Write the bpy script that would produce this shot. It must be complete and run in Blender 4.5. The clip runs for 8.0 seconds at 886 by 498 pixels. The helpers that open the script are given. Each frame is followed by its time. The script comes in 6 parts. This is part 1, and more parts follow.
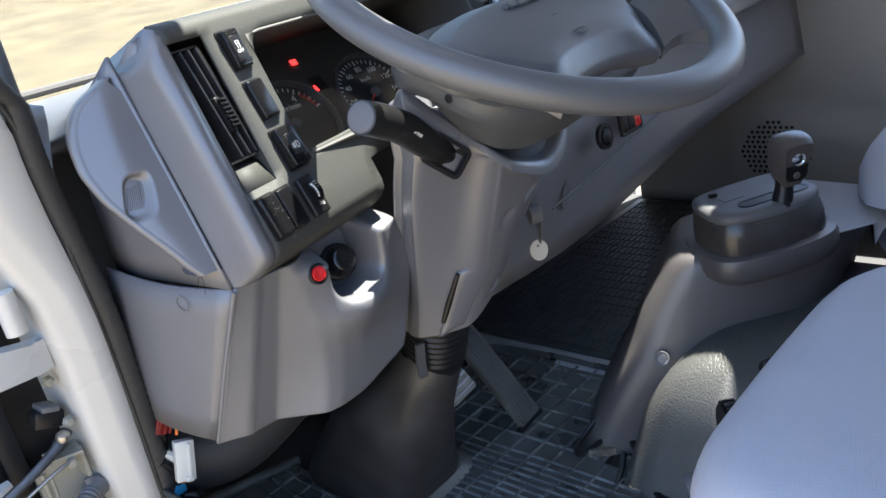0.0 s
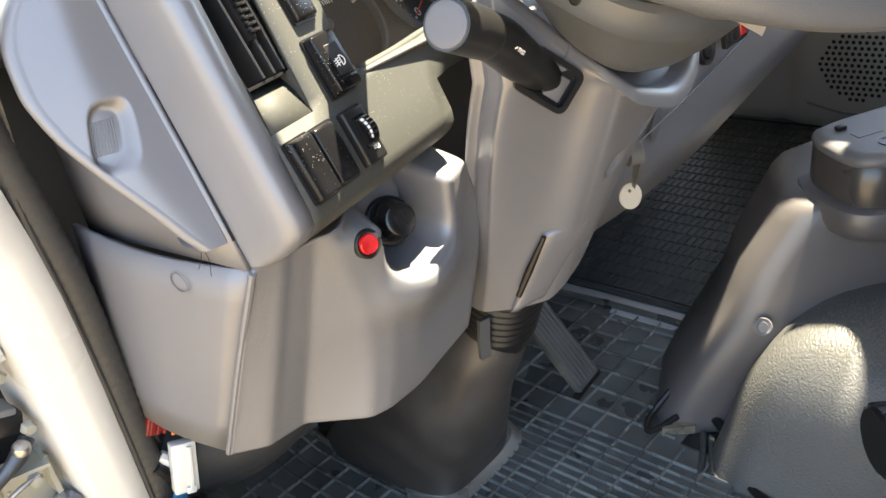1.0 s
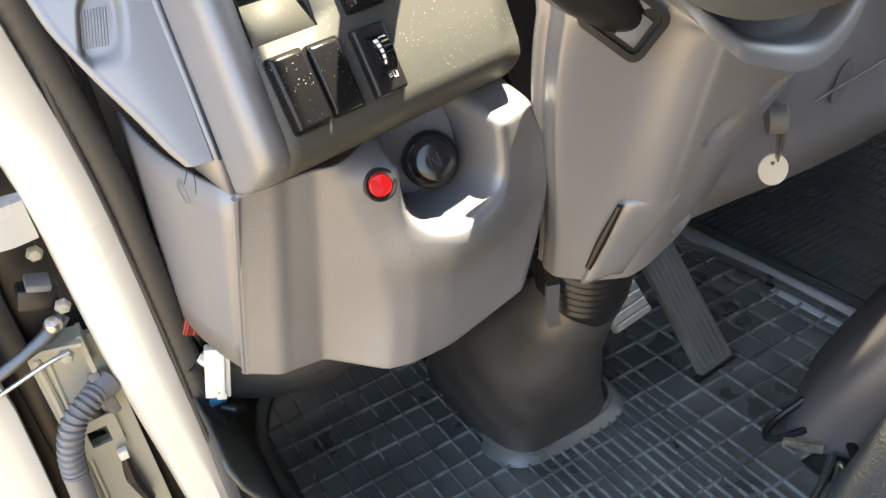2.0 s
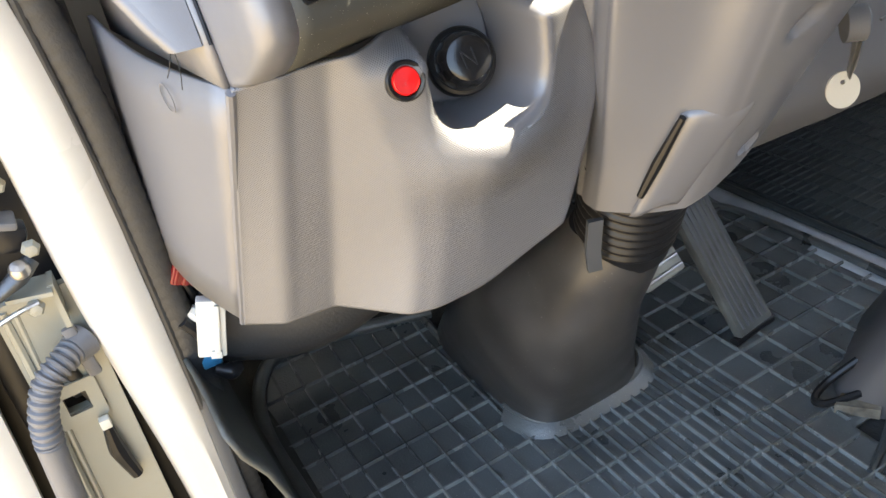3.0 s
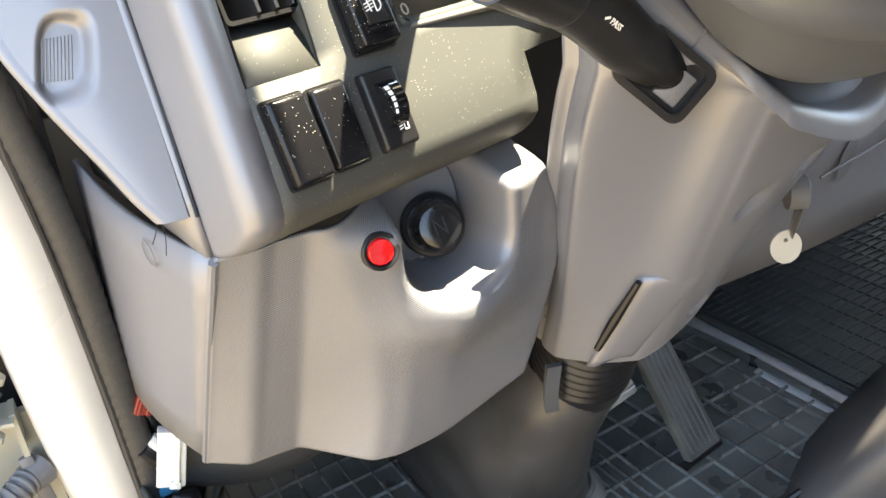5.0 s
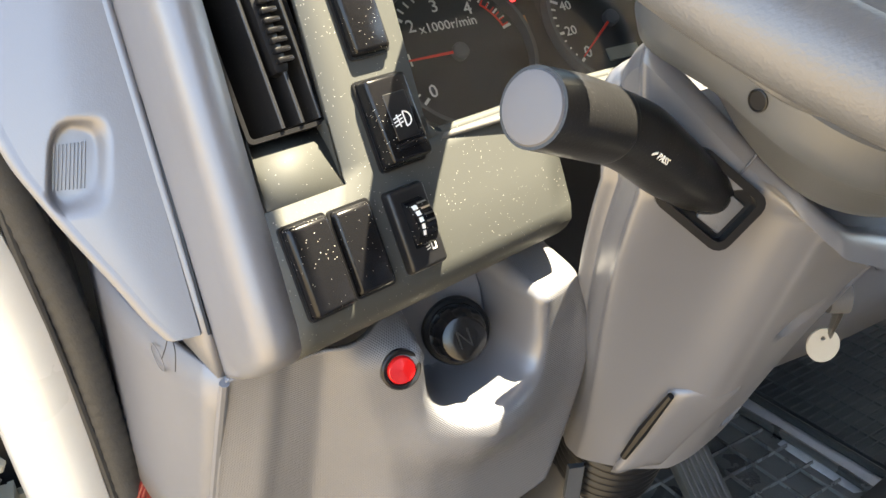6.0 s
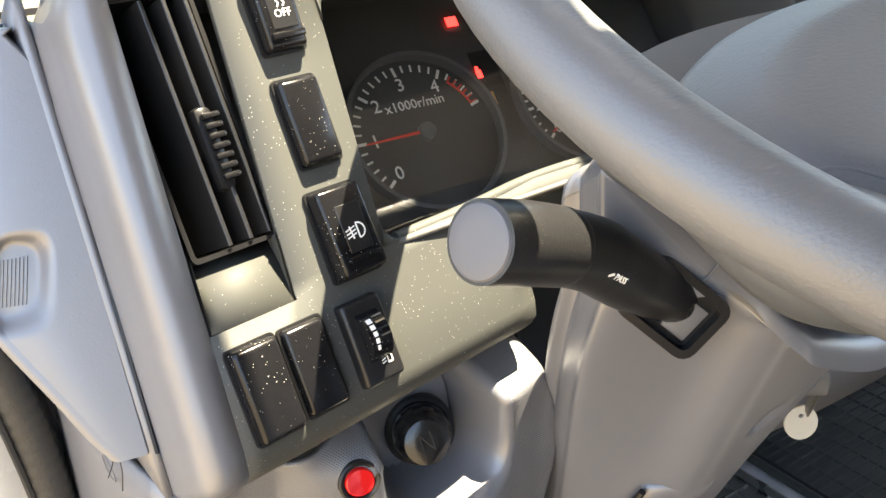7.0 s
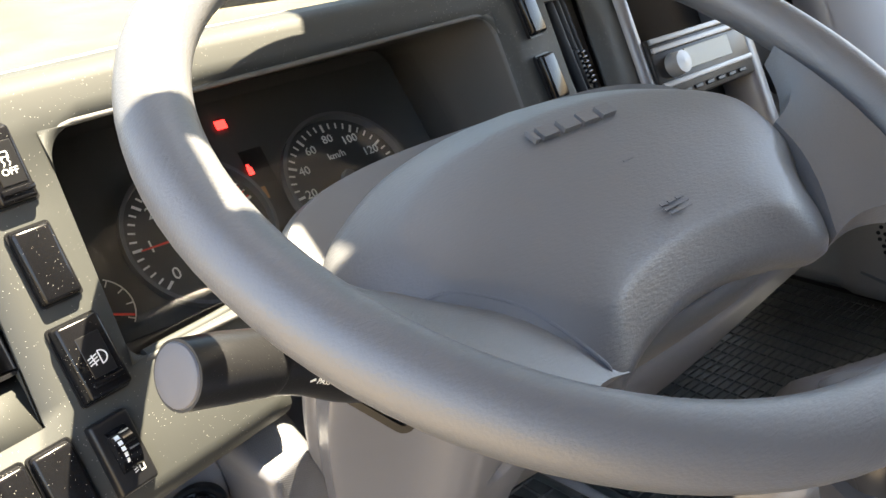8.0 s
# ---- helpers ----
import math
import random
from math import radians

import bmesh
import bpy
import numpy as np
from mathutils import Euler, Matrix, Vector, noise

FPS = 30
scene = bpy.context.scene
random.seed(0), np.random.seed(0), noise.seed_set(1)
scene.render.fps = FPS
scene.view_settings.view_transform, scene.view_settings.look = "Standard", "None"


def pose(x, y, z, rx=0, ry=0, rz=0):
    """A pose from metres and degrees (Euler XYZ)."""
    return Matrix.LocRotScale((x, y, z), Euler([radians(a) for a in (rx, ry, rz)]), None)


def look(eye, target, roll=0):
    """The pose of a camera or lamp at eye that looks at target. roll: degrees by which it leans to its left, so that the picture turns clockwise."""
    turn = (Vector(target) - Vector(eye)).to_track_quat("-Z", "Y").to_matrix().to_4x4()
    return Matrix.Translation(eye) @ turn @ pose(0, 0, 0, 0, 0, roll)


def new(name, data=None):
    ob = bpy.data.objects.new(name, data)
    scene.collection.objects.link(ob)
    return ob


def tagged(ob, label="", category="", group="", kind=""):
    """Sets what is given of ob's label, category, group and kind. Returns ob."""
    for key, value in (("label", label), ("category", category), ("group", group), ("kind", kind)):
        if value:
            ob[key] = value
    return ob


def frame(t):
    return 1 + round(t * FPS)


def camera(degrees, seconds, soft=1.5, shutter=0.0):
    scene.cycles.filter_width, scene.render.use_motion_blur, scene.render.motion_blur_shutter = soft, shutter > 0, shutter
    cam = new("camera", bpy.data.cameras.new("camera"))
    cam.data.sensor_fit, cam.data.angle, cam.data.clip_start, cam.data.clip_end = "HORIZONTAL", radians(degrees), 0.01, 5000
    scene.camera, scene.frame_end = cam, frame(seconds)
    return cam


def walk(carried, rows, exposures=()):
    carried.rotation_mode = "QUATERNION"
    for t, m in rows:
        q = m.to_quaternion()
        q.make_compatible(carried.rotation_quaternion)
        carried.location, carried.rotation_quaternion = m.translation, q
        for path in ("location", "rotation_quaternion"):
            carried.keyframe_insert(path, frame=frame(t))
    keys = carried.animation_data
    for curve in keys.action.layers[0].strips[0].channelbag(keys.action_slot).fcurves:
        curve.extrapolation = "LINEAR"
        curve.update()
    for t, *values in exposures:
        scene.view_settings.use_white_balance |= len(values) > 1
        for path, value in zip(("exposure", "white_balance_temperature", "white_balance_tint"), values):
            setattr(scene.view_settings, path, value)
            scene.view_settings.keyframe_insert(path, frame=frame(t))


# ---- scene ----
cam = camera(55.66, 8.0)
EXPOSURES = ((0.0, 3.12, 6300, 10), (0.3, 3.6, 7200, 10), (0.5, 3.78, 7600, 10), (1.0, 3.96, 7850, 9), (2.0, 4.08, 7950, 9), (3.5, 4.36, 7850, 8), (4.0, 4.33, 7850, 8), (5.5, 4.2, 7850, 8), (6.0, 4.08, 7900, 8), (7.0, 4.05, 8000, 9), (8.0, 3.92, 7800, 10))
PATH = [
    (0.0, -0.681, -0.5155, 1.7033, 69.023, 10.874, -48.708),
    (0.5, -0.6207, -0.3447, 1.6945, 64.064, 10.634, -52.891),
    (1.0, -0.5602, -0.3044, 1.6757, 62.156, 9.572, -48.564),
    (1.5, -0.4528, -0.3389, 1.6708, 61.52, 9.109, -37.46),
    (2.0, -0.4028, -0.321, 1.6422, 58.742, 8.557, -29.919),
    (2.2, -0.3969, -0.302, 1.6253, 57.131, 8.143, -28.351),
    (3.3, -0.409, -0.2552, 1.5602, 58.92, 8.451, -31.51),
    (3.5, -0.4082, -0.2558, 1.5701, 59.63, 7.912, -31.899),
    (4.0, -0.4093, -0.2568, 1.5863, 60.997, 6.955, -32.387),
    (5.5, -0.3974, -0.2447, 1.6381, 63.715, 4.732, -31.621),
    (6.0, -0.3844, -0.2141, 1.6543, 64.244, 4.092, -30.502),
    (6.5, -0.3702, -0.1941, 1.6649, 65.142, 4.004, -29.856),
    (7.0, -0.3556, -0.2006, 1.6831, 65.976, 4.327, -31.292),
    (7.5, -0.3356, -0.2369, 1.7027, 66.749, 5.12, -35.619),
    (8.0, -0.314, -0.2796, 1.7351, 66.964, 5.997, -41.202),
]
walk(cam, [(t, pose(x, y, z, rx, ry, rz)) for t, x, y, z, rx, ry, rz in PATH], EXPOSURES)


# ---- world and sun ----
world = bpy.data.worlds.new("world")
scene.world = world
world.use_nodes = True
wn = world.node_tree
sky = wn.nodes.new("ShaderNodeTexSky")
sky.sky_type, sky.sun_disc = "NISHITA", False
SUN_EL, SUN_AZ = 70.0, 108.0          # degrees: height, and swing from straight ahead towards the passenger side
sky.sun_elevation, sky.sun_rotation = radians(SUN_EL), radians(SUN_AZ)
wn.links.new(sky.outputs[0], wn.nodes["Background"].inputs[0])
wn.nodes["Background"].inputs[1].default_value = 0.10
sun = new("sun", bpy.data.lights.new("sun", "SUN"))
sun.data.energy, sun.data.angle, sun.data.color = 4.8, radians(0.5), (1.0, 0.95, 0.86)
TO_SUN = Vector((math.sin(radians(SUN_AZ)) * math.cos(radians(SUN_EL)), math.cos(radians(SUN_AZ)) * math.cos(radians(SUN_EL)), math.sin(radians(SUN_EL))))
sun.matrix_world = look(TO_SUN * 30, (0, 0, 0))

# ---- materials ----


def material(name, colour, rough=0.5, metal=0.0, grain=300.0, bump=0.15, vary=0.08, stain=6.0, specks=0.0, speck_scale=600.0, coat=0.0, spec=0.5, leather=False):
    """A plastic, metal, rubber or paint: fine grain in the relief, soft stains in colour and gloss, and dust specks."""
    m = bpy.data.materials.new(name)
    m.use_nodes = True
    n, l = m.node_tree.nodes, m.node_tree.links
    b = n["Principled BSDF"]
    b.inputs["Metallic"].default_value = metal
    b.inputs["Specular IOR Level"].default_value = spec
    b.inputs["Coat Weight"].default_value = coat
    b.inputs["Coat Roughness"].default_value = 0.15
    co = n.new("ShaderNodeTexCoord")
    big = n.new("ShaderNodeTexNoise")
    big.inputs["Scale"].default_value, big.inputs["Detail"].default_value = stain, 5
    l.new(co.outputs["Object"], big.inputs["Vector"])
    ramp = n.new("ShaderNodeMapRange")
    ramp.inputs[1].default_value, ramp.inputs[2].default_value = 0.3, 0.7
    ramp.inputs[3].default_value, ramp.inputs[4].default_value = 1 - vary, 1 + vary
    l.new(big.outputs[0], ramp.inputs[0])
    mul = n.new("ShaderNodeMix")
    mul.data_type, mul.blend_type = "RGBA", "MULTIPLY"
    mul.inputs[0].default_value = 1.0
    mul.inputs[6].default_value = (*colour, 1)
    l.new(ramp.outputs[0], mul.inputs[7])
    out = mul.outputs[2]
    rr = n.new("ShaderNodeMapRange")
    rr.inputs[1].default_value, rr.inputs[2].default_value = 0.3, 0.7
    rr.inputs[3].default_value, rr.inputs[4].default_value = max(rough - 0.06, 0.02), min(rough + 0.08, 1.0)
    l.new(big.outputs[0], rr.inputs[0])
    l.new(rr.outputs[0], b.inputs["Roughness"])
    if specks:
        v = n.new("ShaderNodeTexVoronoi")
        v.inputs["Scale"].default_value = speck_scale
        l.new(co.outputs["Object"], v.inputs["Vector"])
        patch = n.new("ShaderNodeTexNoise")
        patch.inputs["Scale"].default_value, patch.inputs["Detail"].default_value = 45, 3
        l.new(co.outputs["Object"], patch.inputs["Vector"])
        lim = n.new("ShaderNodeMapRange")
        lim.inputs[1].default_value, lim.inputs[2].default_value = 0.42, 0.75
        lim.inputs[3].default_value, lim.inputs[4].default_value = 0.06, 0.135
        l.new(patch.outputs[0], lim.inputs[0])
        less = n.new("ShaderNodeMath")
        less.operation = "LESS_THAN"
        l.new(v.outputs["Distance"], less.inputs[0])
        l.new(lim.outputs[0], less.inputs[1])
        amt = n.new("ShaderNodeMath")
        amt.operation = "MULTIPLY"
        amt.inputs[1].default_value = specks
        l.new(less.outputs[0], amt.inputs[0])
        dust = n.new("ShaderNodeMix")
        dust.data_type = "RGBA"
        dust.inputs[7].default_value = (0.62, 0.60, 0.54, 1)
        l.new(amt.outputs[0], dust.inputs[0])
        l.new(out, dust.inputs[6])
        out = dust.outputs[2]
    l.new(out, b.inputs["Base Color"])
    if bump:
        if leather:
            fine = n.new("ShaderNodeTexNoise")
            fine.inputs["Detail"].default_value = 2
            stretch = n.new("ShaderNodeMapping")
            stretch.inputs["Scale"].default_value = (0.3, 1.0, 1.0)
            l.new(co.outputs["Object"], stretch.inputs[0])
        else:
            fine = n.new("ShaderNodeTexNoise")
            fine.inputs["Detail"].default_value = 3
        fine.inputs["Scale"].default_value = grain
        l.new(stretch.outputs[0] if leather else co.outputs["Object"], fine.inputs["Vector"])
        bp = n.new("ShaderNodeBump")
        bp.inputs["Strength"].default_value, bp.inputs["Distance"].default_value = bump, 0.002
        l.new(fine.outputs[0], bp.inputs["Height"])
        l.new(bp.outputs[0], b.inputs["Normal"])
    return m


GREY = material("grey_plastic", (0.125, 0.126, 0.138), 0.37, grain=1400, bump=0.05, vary=0.04, spec=1.0)
FACE = material("dusty_grey_plastic", (0.048, 0.050, 0.047), 0.62, grain=1400, bump=0.04, vary=0.05, specks=0.6, speck_scale=520, spec=0.3)
DARK = material("dark_grey_plastic", (0.11, 0.112, 0.12), 0.5, grain=800, bump=0.15, vary=0.1)
BLACK = material("black_plastic", (0.010, 0.010, 0.011), 0.34, grain=700, bump=0.05, vary=0.1, spec=0.3)
GLOSSY = material("black_gloss_plastic", (0.009, 0.009, 0.010), 0.17, grain=700, bump=0.03, vary=0.1, spec=0.4)
STALK = material("dusty_black_stalk", (0.014, 0.014, 0.015), 0.32, grain=700, bump=0.05, vary=0.1, spec=0.4, specks=0.25, speck_scale=800)
GLOSS = material("dusty_black_gloss", (0.006, 0.006, 0.007), 0.20, grain=700, bump=0.03, vary=0.1, spec=0.25, specks=0.85, speck_scale=580)
# paler tone and specks put highlights as well as dust into the ribs' colour
RIB = material("glinting_dusty_rib", (0.130, 0.140, 0.138), 0.26, grain=300, bump=0.3, vary=0.45, stain=18, specks=0.40, speck_scale=200, spec=0.9)
RUBBER = material("black_rubber", (0.085, 0.094, 0.095), 0.31, grain=500, bump=0.3, vary=0.35, stain=14, specks=0.30, speck_scale=240, spec=0.9)
DARKMAT = material("dark_mat_rubber", (0.045, 0.052, 0.053), 0.42, grain=500, bump=0.3, vary=0.25, stain=14, specks=0.15, speck_scale=240)
SLAT = material("dusty_black_slat", (0.011, 0.011, 0.012), 0.40, grain=700, bump=0.05, vary=0.2, specks=0.28, speck_scale=900)
HEADLINER = material("grey_headliner", (0.40, 0.39, 0.37), 0.9, grain=600, bump=0.3, vary=0.04)
SEAL = material("seal_rubber", (0.030, 0.030, 0.030), 0.6, grain=400, bump=0.2)
PAINT = material("white_paint", (0.50, 0.495, 0.47), 0.3, grain=200, bump=0.03, vary=0.04, coat=0.4)
JAMB = material("dull_paint", (0.25, 0.245, 0.205), 0.45, grain=200, bump=0.05, vary=0.12)
CLOTH = material("seat_cloth", (0.455, 0.462, 0.505), 0.9, grain=1100, bump=0.5, vary=0.05, spec=0.2)
VINYL = material("black_vinyl", (0.072, 0.074, 0.073), 0.40, grain=420, bump=0.6, vary=0.12, leather=True)
CARPET = material("dark_floor", (0.035, 0.036, 0.036), 0.9, grain=300, bump=0.5, vary=0.2)
STEEL = material("bare_steel", (0.45, 0.44, 0.42), 0.38, 1.0, grain=200, bump=0.1, vary=0.2)
WHITE = material("white_plastic", (0.55, 0.54, 0.49), 0.45, bump=0.03)
RED = material("red_lens", (0.58, 0.012, 0.014), 0.15, bump=0.0, coat=0.5)
SAND = material("sand", (0.148, 0.117, 0.072), 0.95, grain=6, bump=0.6, vary=0.26, stain=0.9)
TEXTURED = material("dotted_grey_plastic", (0.125, 0.127, 0.139), 0.38, bump=0.0, vary=0.05, spec=1.0)
n, l = TEXTURED.node_tree.nodes, TEXTURED.node_tree.links
coord = n.new("ShaderNodeTexCoord")
waves = []
for turn in (45, -45):
    mp = n.new("ShaderNodeMapping")
    mp.inputs["Rotation"].default_value = (0, radians(turn), 0)
    w = n.new("ShaderNodeTexWave")
    w.inputs["Scale"].default_value = 300
    l.new(coord.outputs["Object"], mp.inputs[0])
    l.new(mp.outputs[0], w.inputs["Vector"])
    waves.append(w)
mx = n.new("ShaderNodeMath")
mx.operation = "MULTIPLY"
l.new(waves[0].outputs[1], mx.inputs[0])
l.new(waves[1].outputs[1], mx.inputs[1])
bp = n.new("ShaderNodeBump")
bp.inputs["Strength"].default_value, bp.inputs["Distance"].default_value = 0.55, 0.0005
l.new(mx.outputs[0], bp.inputs["Height"])
l.new(bp.outputs[0], n["Principled BSDF"].inputs["Normal"])
LEATHER = material("grained_grey_skin", (0.090, 0.092, 0.098), 0.45, grain=950, bump=0.16, vary=0.05, leather=True, spec=0.9)
SLATE = material("slate_plastic", (0.070, 0.075, 0.083), 0.42, grain=1400, bump=0.05, vary=0.05, spec=0.7)
CONSOLE = material("brown_grey_plastic", (0.082, 0.077, 0.079), 0.44, grain=1200, bump=0.06, vary=0.05, spec=0.7)
INK = material("white_print", (0.8, 0.8, 0.78), 0.5, bump=0.0, vary=0.02)
ORANGE = material("orange_wire", (0.75, 0.2, 0.05), 0.4, bump=0.0)
REDWIRE = material("red_plug", (0.15, 0.010, 0.010), 0.35, bump=0.0)
BLUE = material("blue_plug", (0.03, 0.25, 0.45), 0.35, bump=0.0)
NEEDLE = material("red_needle", (0.85, 0.06, 0.04), 0.4, bump=0.0)
AMBER = material("amber_print", (0.5, 0.26, 0.10), 0.5, bump=0.0)
CHROME = material("chrome", (0.75, 0.75, 0.75), 0.15, 1.0, bump=0.0)
SATIN = material("satin_silver_plastic", (0.30, 0.30, 0.30), 0.42, 0.4, bump=0.03)
HOOD = material("black_brown_hood", (0.088, 0.086, 0.082), 0.6, grain=700, bump=0.1, vary=0.1)
DIALFACE = material("dial_black", (0.055, 0.056, 0.056), 0.6, bump=0.0, vary=0.05)
LCD = material("display_grey", (0.32, 0.31, 0.25), 0.35, bump=0.0)


# weakens the sun that falls through the gaps between the roof slabs
TINT = bpy.data.materials.new("sun_tint")
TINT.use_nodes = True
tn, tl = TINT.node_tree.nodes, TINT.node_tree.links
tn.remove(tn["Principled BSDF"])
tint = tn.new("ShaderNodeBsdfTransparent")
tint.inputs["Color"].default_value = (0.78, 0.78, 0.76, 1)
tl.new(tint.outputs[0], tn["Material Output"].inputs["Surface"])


def lit(name, colour, strength):
    m = bpy.data.materials.new(name)
    m.use_nodes = True
    b = m.node_tree.nodes["Principled BSDF"]
    b.inputs["Base Color"].default_value = (*colour, 1)
    b.inputs["Emission Color"].default_value = (*colour, 1)
    b.inputs["Emission Strength"].default_value = strength
    return m


LAMP = lit("warning_lamp_red", (1.0, 0.03, 0.03), 0.5)
GLASS = bpy.data.materials.new("clear_glass")
GLASS.use_nodes = True
gn, gl = GLASS.node_tree.nodes, GLASS.node_tree.links
gn.remove(gn["Principled BSDF"])
clear, shine, blend = gn.new("ShaderNodeBsdfTransparent"), gn.new("ShaderNodeBsdfGlossy"), gn.new("ShaderNodeMixShader")
clear.inputs["Color"].default_value = (0.64, 0.66, 0.64, 1)
shine.inputs["Roughness"].default_value = 0.02
blend.inputs["Fac"].default_value = 0.03
gl.new(clear.outputs[0], blend.inputs[1])
gl.new(shine.outputs[0], blend.inputs[2])
gl.new(blend.outputs[0], gn["Material Output"].inputs["Surface"])
LENS = GLASS.copy()
LENS.name = "dial_lens"
LENS.node_tree.nodes["Transparent BSDF"].inputs["Color"].default_value = (0.95, 0.95, 0.94, 1)
LENS.node_tree.nodes["Mix Shader"].inputs["Fac"].default_value = 0.08

# ---- builders ----


def thing(name, label, category, group="", kind="", at=(0, 0, 0)):
    ob = new(name)
    ob.empty_display_size = 0.02
    ob.location = at
    return tagged(ob, label, category, group, kind)


def part(name, bm, mat, parent=None, label="", m=None, smooth=True):
    """Links a bmesh, built in world metres (or in the frame m), as one mesh object under parent."""
    if m is not None:
        bmesh.ops.transform(bm, matrix=m, verts=bm.verts)
    me = bpy.data.meshes.new(name)
    if smooth:
        for f in bm.faces:
            f.smooth = True
        for e in bm.edges:
            e.smooth = len(e.link_faces) != 2 or e.calc_face_angle(0) < 0.7
    bm.to_mesh(me)
    bm.free()
    me.materials.append(mat)
    ob = new(name, me)
    if parent:
        ob.parent = parent
        up = Vector((0, 0, 0))
        p = parent
        while p:
            up += p.location
            p = p.parent
        me.transform(Matrix.Translation(-up))
    if label:
        ob["label"] = label
    return ob


def thick(ob, t, offset=-1.0, bevel=0.0):
    s = ob.modifiers.new("thickness", "SOLIDIFY")
    s.thickness, s.offset = t, offset
    if bevel:
        b = ob.modifiers.new("edges", "BEVEL")
        b.width, b.segments, b.limit_method, b.angle_limit = bevel, 2, "ANGLE", radians(50)
    return ob


def sheet(rows, closed=False):
    """A surface through rows of points."""
    bm = bmesh.new()
    vs = [[bm.verts.new(p) for p in r] for r in rows]
    for a, b in zip(vs, vs[1:]):
        n = len(a)
        for i in range(n if closed else n - 1):
            j = (i + 1) % n
            bm.faces.new((a[i], a[j], b[j], b[i]))
    return bm


def loft(rings, caps=True):
    """A closed skin through rings of points."""
    bm = sheet(rings, True)
    bm.verts.ensure_lookup_table()
    n, k = len(rings[0]), len(rings)
    if caps:
        bm.faces.new([bm.verts[i] for i in reversed(range(n))])
        bm.faces.new([bm.verts[(k - 1) * n + i] for i in range(n)])
    bmesh.ops.recalc_face_normals(bm, faces=bm.faces)
    return bm


def rbox(sx, sy, sz, r=0.002, seg=2, taper=0.0):
    """A box with rounded edges, its base at z = 0; taper: how much smaller the top is on each side."""
    bm = bmesh.new()
    bmesh.ops.create_cube(bm, size=1)
    for v in bm.verts:
        k = taper if v.co.z > 0 else 0.0
        v.co = Vector((v.co.x * (sx - 2 * k), v.co.y * (sy - 2 * k), (v.co.z + 0.5) * sz))
    if r:
        bmesh.ops.bevel(bm, geom=bm.edges[:], offset=r, segments=seg, profile=0.5, affect="EDGES")
    return bm


def lathe(profile, seg=40):
    """A turned body round z from (radius, height) pairs."""
    rings = [[(r * math.cos(2 * math.pi * i / seg), r * math.sin(2 * math.pi * i / seg), z) for i in range(seg)] for r, z in profile]
    return loft(rings)


def smooth_line(pts, steps=8):
    """A Catmull-Rom line through pts."""
    p = [Vector(q) for q in pts]
    p = [2 * p[0] - p[1]] + p + [2 * p[-1] - p[-2]]
    out = []
    for a, b, c, d in zip(p, p[1:], p[2:], p[3:]):
        for i in range(steps):
            t = i / steps
            out.append(0.5 * (2 * b + (c - a) * t + (2 * a - 5 * b + 4 * c - d) * t * t + (3 * b - a - 3 * c + d) * t ** 3))
    out.append(p[-2])
    return out


def tube(pts, radius, seg=14, steps=8, flat=1.0):
    """A round bar along a smooth line; radius: a number or one for each given point."""
    line = smooth_line(pts, steps)
    rad = radius if isinstance(radius, (list, tuple)) else [radius] * len(pts)
    rings, side = [], None
    for i, q in enumerate(line):
        d = (line[min(i + 1, len(line) - 1)] - line[max(i - 1, 0)]).normalized()
        side = (side or d.orthogonal()) - d * (side or d.orthogonal()).dot(d)
        side.normalize()
        other = d.cross(side)
        s = i / steps
        k = min(int(s), len(rad) - 2)
        r = rad[k] + (rad[k + 1] - rad[k]) * (s - k)
        rings.append([q + side * (r * math.cos(a)) + other * (r * flat * math.sin(a)) for a in (2 * math.pi * j / seg for j in range(seg))])
    return loft(rings)


def prism(outline, depth, r=0.0):
    """An outline in the xy plane made solid from z = 0 up to depth."""
    bm = bmesh.new()
    f = bm.faces.new([bm.verts.new((x, y, 0)) for x, y in outline])
    bm.normal_update()
    if f.normal.z < 0:
        f.normal_flip()
    top = bmesh.ops.extrude_face_region(bm, geom=[f])
    moved = [v for v in top["geom"] if isinstance(v, bmesh.types.BMVert)]
    bmesh.ops.translate(bm, vec=(0, 0, depth), verts=moved)
    bmesh.ops.recalc_face_normals(bm, faces=bm.faces)
    if r:
        es = [e for e in bm.edges if all(v.co.z > depth * 0.99 for v in e.verts)]
        bmesh.ops.bevel(bm, geom=es, offset=r, segments=2, profile=0.5, affect="EDGES")
    return bm


def rounded(w, h, r, k=5, cx=0.0, cy=0.0):
    """A rounded rectangle's outline."""
    out = []
    for sx, sy, a0 in ((1, 1, 0), (-1, 1, 90), (-1, -1, 180), (1, -1, 270)):
        for i in range(k + 1):
            a = radians(a0 + 90 * i / k)
            out.append((cx + sx * (w / 2 - r) + r * math.cos(a), cy + sy * (h / 2 - r) + r * math.sin(a)))
    return out


def frame_ring(outer, inner, depth):
    """A flat ring between two outlines with as many points each, depth thick."""
    rings = [[(x, y, 0) for x, y in outer], [(x, y, depth) for x, y in outer], [(x, y, depth) for x, y in inner], [(x, y, 0) for x, y in inner]]
    rings.append(rings[0])
    bm = sheet(rings, True)
    bmesh.ops.remove_doubles(bm, verts=bm.verts, dist=1e-6)
    bmesh.ops.recalc_face_normals(bm, faces=bm.faces)
    return bm


def axes(origin, u, v):
    """A frame at origin with x along u and y near v."""
    u = Vector(u).normalized()
    n = u.cross(Vector(v)).normalized()
    w = n.cross(u)
    m = Matrix((u, w, n)).transposed().to_4x4()
    m.translation = Vector(origin)
    return m


